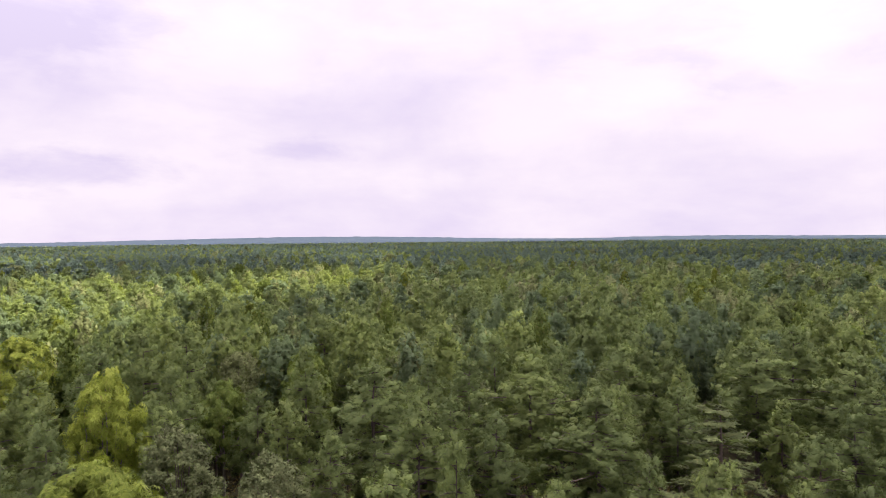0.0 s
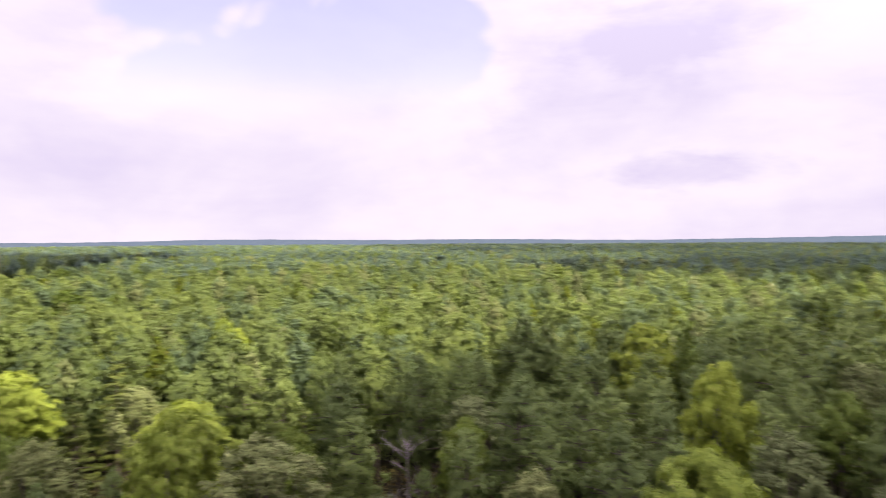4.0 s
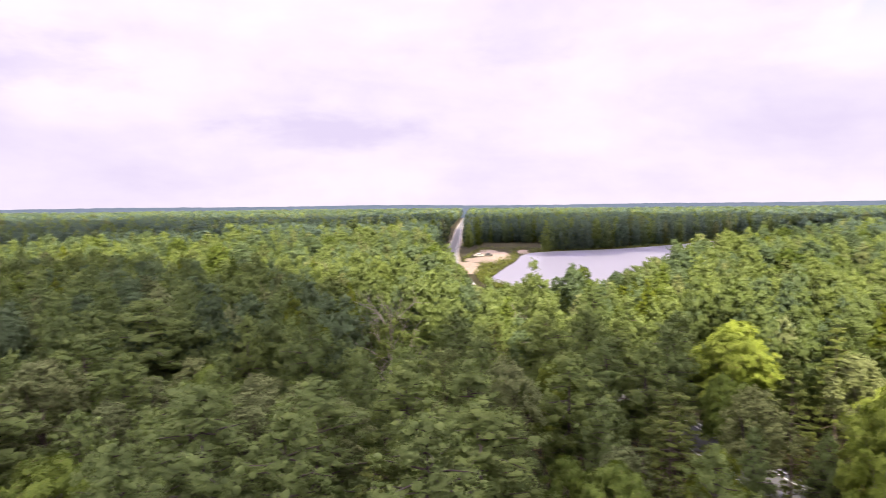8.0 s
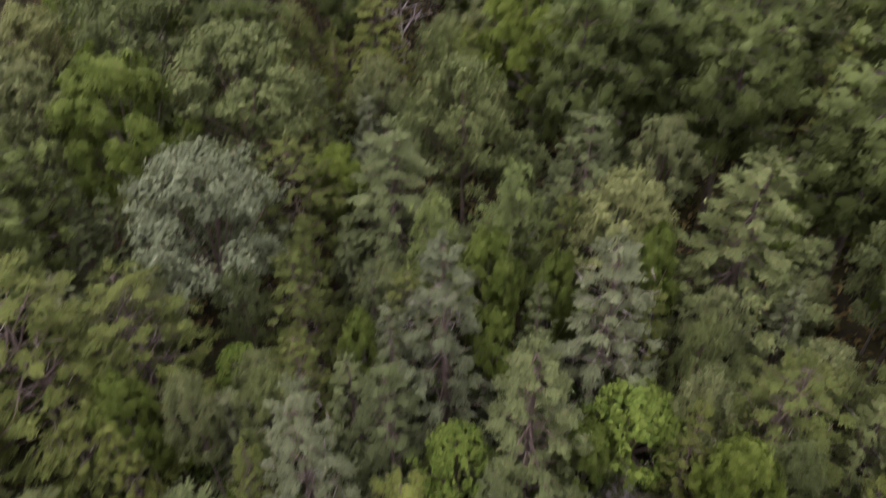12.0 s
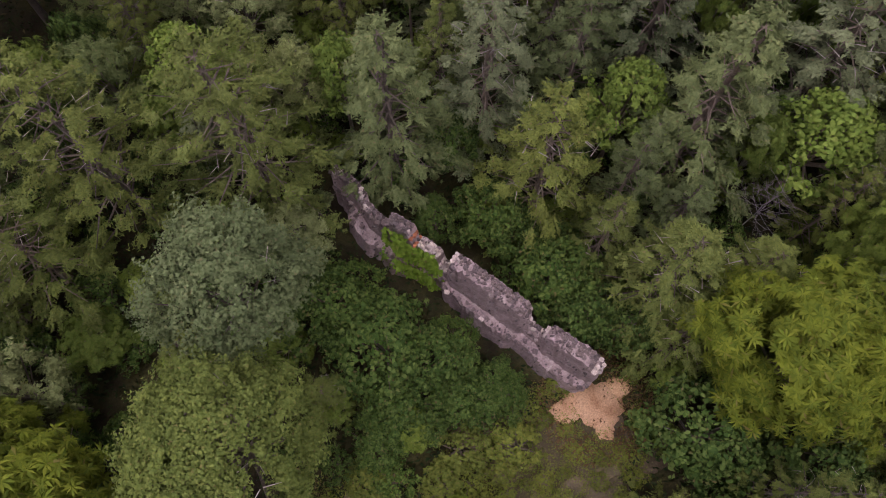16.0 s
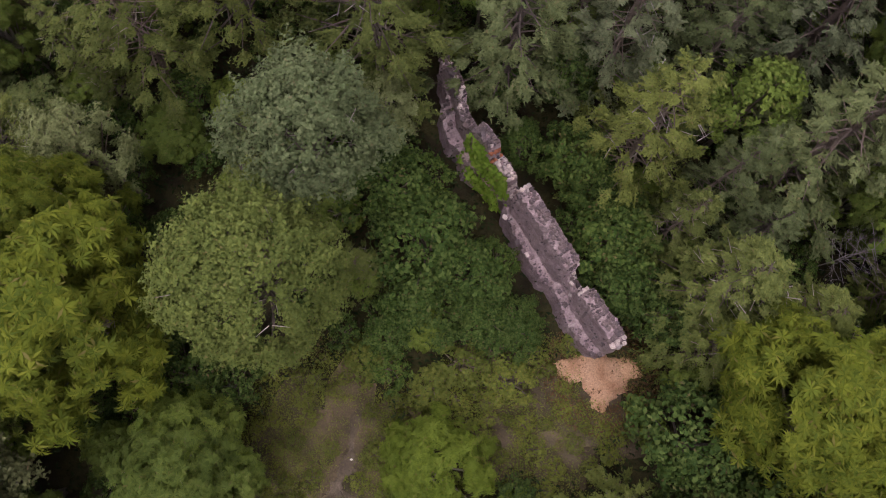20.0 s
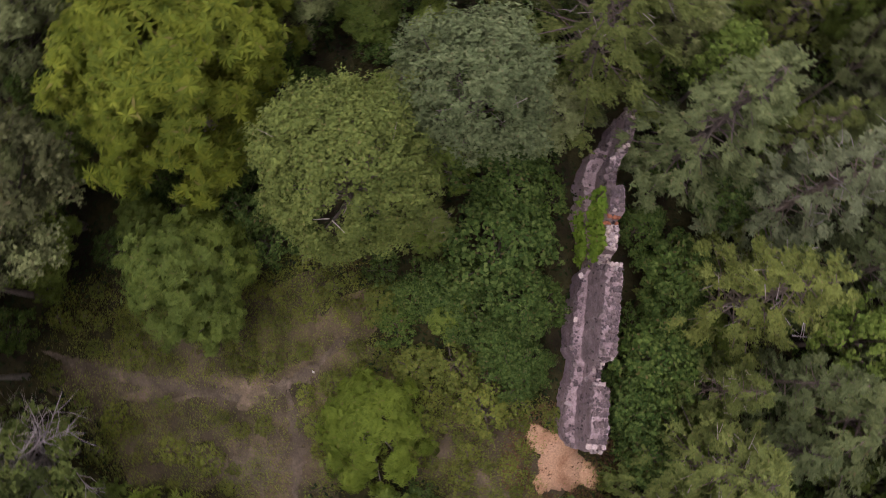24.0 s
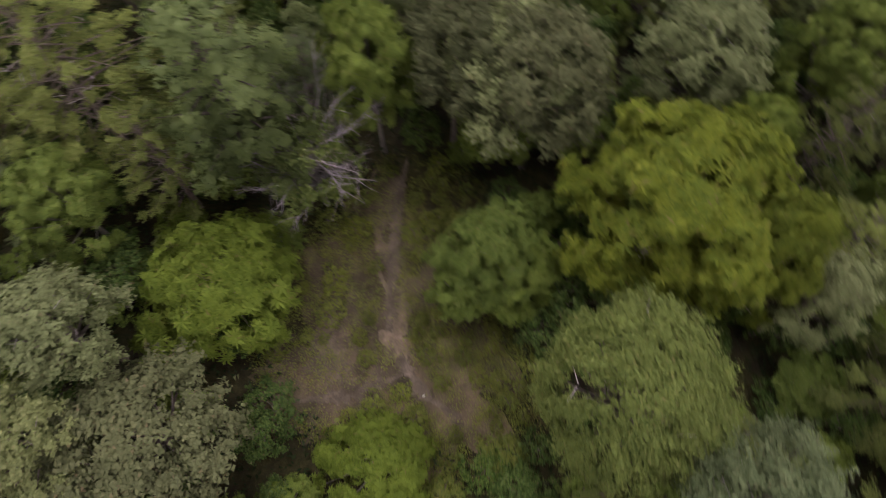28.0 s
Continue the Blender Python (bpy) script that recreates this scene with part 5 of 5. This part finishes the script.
def ivy():
    """Creeper that hangs over the near face of the wall."""
    r = np.random.default_rng(8)
    P = []
    for s0, spread, n in ((4.05, 0.35, 420), (4.6, 0.45, 700), (5.35, 0.40, 560), (3.2, 0.18, 110)):
        for _ in range(n):
            s = s0 + r.normal(0, spread * 0.55)
            p, d, m = wall_at(min(max(s, 0.2), WALL_LEN[-1] - 0.2))
            h, t = wall_profile(s)
            z = r.uniform(0.7, h + 0.05)
            P.append((*(p + m * (t + 0.12 + (0.32 if z < 1.5 else 0) + abs(r.normal(0, 0.12)))), z))
    P = np.array(P)
    nor = unit(np.array([0.5, 0.4, 0.7]) + r.normal(0, 0.45, P.shape))
    v, f = cards(P, nor, r.normal(0, 1, P.shape), r.uniform(0.10, 0.22, len(P)), r.uniform(0.08, 0.17, len(P)), r)
    tagged(new("ivy", mesh_of("ivy", v, f, [LEAF["ivy"]])), "light green creeper over the ruined wall", "ivy", "", "stuff")


ivy()

def scrap():
    """A scrap of white rubbish on the path."""
    bm = bmesh.new()
    bmesh.ops.create_icosphere(bm, subdivisions=2, radius=0.06, matrix=Matrix.Translation((2.6, 2.95, float(relief(2.6, 2.95)) + 0.06)) @ Matrix.Diagonal((1, 0.7, 0.6, 1)))
    for v in bm.verts:
        v.co += Vector((0.012 * math.sin(v.index * 7.1), 0.012 * math.cos(v.index * 5.3), 0.008 * math.sin(v.index * 3.7)))
    me = bpy.data.meshes.new("litter_scrap")
    bm.to_mesh(me); bm.free()
    me.materials.append(PAINT)
    tagged(new("litter_scrap", me), "crumpled white scrap on the dirt path", "litter")


scrap()

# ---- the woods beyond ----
STUFF = ["pine", "pine_deep", "pine_light", "oak_grey", "green", "yellow", "oak_olive", "pine_far_haze"]


CROWNS = {}
TILES = {}


def crown_set(quads, size):
    """Unit crowns of one fineness: four pines and two broad crowns."""
    if quads not in CROWNS:
        CROWNS[quads] = [crown_arrays("pine" if q < 4 else "broad", 1.0, 0.24, quads, size, np.random.default_rng(quads + q), 1.0, False, 0.0, 0.52)[1:] for q in range(6)]
    return CROWNS[quads]


def sight_limit(x, y):
    """Tree tops that leave the lake open to view."""
    d, az = np.hypot(x, y), np.degrees(np.arctan2(y, x)) % 360
    limit = np.full(np.shape(x), 99.0)
    # the lowest line of sight, in degrees below the level, for each bearing
    low = np.interp(az, [171.5, 173, 174.8, 177, 181, 184.4, 187, 189, 190, 191], [2.2, 3.2, 4.4, 5.3, 6.2, 6.7, 6.4, 5.8, 4.2, 2.4])
    open_view = (az > 171.5) & (az < 191) & (d > 95) & (d < 27 / np.tan(np.radians(low)))
    limit[open_view] = np.maximum(2.2, 27.2 - d[open_view] * np.tan(np.radians(low[open_view])))
    return limit


def allowed(x, y):
    keep = off_road(x, y) > np.where(x > -225, 5.5, 8)
    # the open beach at the lake's corner
    keep &= ~((x > -490) & (x < -300) & (y > -66) & (y < -20)) & ~((x >= -300) & (x < -238) & (y > -60) & (y < -29))
    for q in range(8 if x.min() < -200 and x.max() > -620 and y.max() > -50 and y.min() < 270 else 0):
        keep &= ~inside(LAKE, x + 4 * math.cos(q * 0.785), y + 4 * math.sin(q * 0.785))
    for sx, sy, rx, ry in SAND:
        keep &= ((x - sx) / (rx + 3)) ** 2 + ((y - sy) / (ry + 3)) ** 2 > 1
    return keep


def wood_mesh(name, x, y, H, R, kind, roll, turn, quads, size, skirt=None):
    V, F, M, NN, base = [], [], [], [], 0
    skirt = np.zeros(len(x)) if skirt is None else skirt
    for q, (cv, cf, cn) in enumerate(crown_set(quads, size)):
        w = np.nonzero(roll == q)[0]
        if not len(w):
            continue
        c, s = np.cos(turn[w])[:, None], np.sin(turn[w])[:, None]
        k = (R[w] / 0.24)[:, None]
        X = (cv[None, :, 0] * c - cv[None, :, 1] * s) * k + x[w][:, None]
        Y = (cv[None, :, 0] * s + cv[None, :, 1] * c) * k + y[w][:, None]
        V.append(np.stack([X, Y, (cv[None, :, 2] - skirt[w][:, None]) / (1 - skirt[w][:, None]) * H[w][:, None]], -1).reshape(-1, 3))
        NN.append(np.stack([cn[None, :, 0] * c - cn[None, :, 1] * s, cn[None, :, 0] * s + cn[None, :, 1] * c, np.broadcast_to(cn[None, :, 2], X.shape)], -1).reshape(-1, 3))
        F.append((cf[None] + (np.arange(len(w)) * len(cv))[:, None, None]).reshape(-1, 3) + base)
        M.append(np.repeat(kind[w], len(cf)))
        base += len(w) * len(cv)
    return mesh_of(name, np.concatenate(V), np.concatenate(F), [LEAF[k] for k in STUFF], np.concatenate(M), False, np.concatenate(NN))


def woods(d0, d1, side, spacing, quads, size, variants, seed, label):
    """Woods in square stands of uncounted trees: crowns of leaf clumps."""
    r = np.random.default_rng(seed)
    g = np.arange(-side / 2 + spacing / 2, side / 2, spacing)

    def stand(rr):
        x, y = [q.ravel() + rr.uniform(-0.38, 0.38, q.size) * spacing for q in np.meshgrid(g, g)]
        n = len(x)
        H = rr.uniform(11.5, 18.5, n)
        # stands from 312 m outwards are mostly the haze-coloured pine
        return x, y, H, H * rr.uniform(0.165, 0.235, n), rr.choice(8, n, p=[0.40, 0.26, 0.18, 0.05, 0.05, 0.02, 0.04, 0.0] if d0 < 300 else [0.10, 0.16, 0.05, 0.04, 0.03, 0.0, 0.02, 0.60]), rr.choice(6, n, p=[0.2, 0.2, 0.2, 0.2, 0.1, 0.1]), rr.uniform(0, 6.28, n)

    made = [None] * variants
    plans = [stand(np.random.default_rng(seed * 100 + v)) for v in range(variants)]
    m = int(d1 / side) + 1
    for i in range(-m, m + 1):
        for j in range(-m, m + 1):
            cx, cy = i * side, j * side
            dist, az = math.hypot(cx, cy), math.degrees(math.atan2(cy, cx)) % 360
            if not (d0 <= dist < d1 and 46 < az < 258):
                continue
            v = int(r.integers(0, variants))
            quarter = int(r.integers(0, 4))
            x, y, H, R, kind, roll, turn = plans[v]
            c, s = (1, 0, -1, 0)[quarter], (0, 1, 0, -1)[quarter]
            wx, wy = x * c - y * s + cx, x * s + y * c + cy
            ok, cap = allowed(wx, wy), sight_limit(wx, wy)
            inner = np.hypot(wx, wy) > (87 if d0 < 120 else 0)
            across = (wx < -380) & (np.hypot(wx, wy) < 640) & (wy > -170) & (wy < 150)
            if ok.all() and (cap > 90).all() and inner.all() and not across.any():
                if made[v] is None:
                    made[v] = wood_mesh("pine_wood", x, y, H, R, kind, roll, turn, quads, size)
                me, m4 = made[v], pose(cx, cy, 0, 0, 0, 90 * quarter)
            else:
                ok &= inner
                if not ok.any():
                    continue
                H2 = np.where(across, H * 1.0 + 1.0, np.minimum(H, cap * np.where(r.random(len(H)) < 0.09, r.uniform(1.15, 1.6, len(H)), r.uniform(0.6, 1.05, len(H)))))
                R2 = np.maximum(np.where(across, R, R * np.minimum(1, H2 / H * 1.5)), 1.5)
                me = wood_mesh("pine_wood", (wx - cx)[ok], (wy - cy)[ok], H2[ok], R2[ok], kind[ok], roll[ok], turn[ok], max(int(quads * 0.5), 60), size * 1.38, np.where(across | (H2 < H * 0.8), 0.30, 0.0)[ok])
                m4 = pose(cx, cy, 0)
            tagged(new("pine_wood", me), label, "forest", "", "stuff").matrix_basis = m4


woods(84, 156, 24, 5.0, 6200, 0.0235, 3, 21, "dense green pine forest with a few oaks")
woods(150, 318, 42, 5.2, 2400, 0.037, 3, 22, "dense green pine forest with a few oaks")
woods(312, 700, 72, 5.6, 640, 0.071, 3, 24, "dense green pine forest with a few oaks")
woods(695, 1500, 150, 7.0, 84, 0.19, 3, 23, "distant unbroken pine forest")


def distance():
    """The last rolling woods on the horizon."""
    mat, nt, p, out = shader("hazy_far_woods")
    # blue-grey tones stand in for the haze over the last woods
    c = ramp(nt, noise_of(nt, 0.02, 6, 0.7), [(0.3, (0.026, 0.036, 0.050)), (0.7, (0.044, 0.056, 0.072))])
    nt.links.new(c, p.inputs["Base Color"])
    p.inputs["Roughness"].default_value = 1.0
    p.inputs["Specular IOR Level"].default_value = 0.0
    r = np.random.default_rng(2)
    na, nd = 720, 26
    a, d = np.linspace(0, 2 * math.pi, na, endpoint=False), np.geomspace(1350, 4850, nd)
    A, D = np.meshgrid(a, d, indexing="ij")
    far = np.clip((D - 3000) / 1850, 0, 1)
    hills = 4 + 5 * np.sin(3 * A + 0.4) + 4 * np.sin(7 * A + 2) + 3 * np.sin(17 * A)
    hills += 20 * np.exp(-((np.degrees(A) - 100) / 9) ** 2) + 9 * np.exp(-((np.degrees(A) - 72) / 7) ** 2)
    Z = 14.0 + r.normal(0, 1.1, A.shape) + far * hills
    Z[:, 0] = -0.5
    v = np.stack([D * np.cos(A), D * np.sin(A), Z], -1).reshape(-1, 3)
    i, j = np.meshgrid(np.arange(na), np.arange(nd - 1), indexing="ij")
    i2 = (i + 1) % na
    f = np.stack([i * nd + j, i * nd + j + 1, i2 * nd + j + 1, i2 * nd + j], -1).reshape(-1, 4)
    tagged(new("backdrop", mesh_of("backdrop", v, f, [mat], smooth=True)), "low wooded horizon with haze in its blue colour", "horizon", "", "structure")


distance()
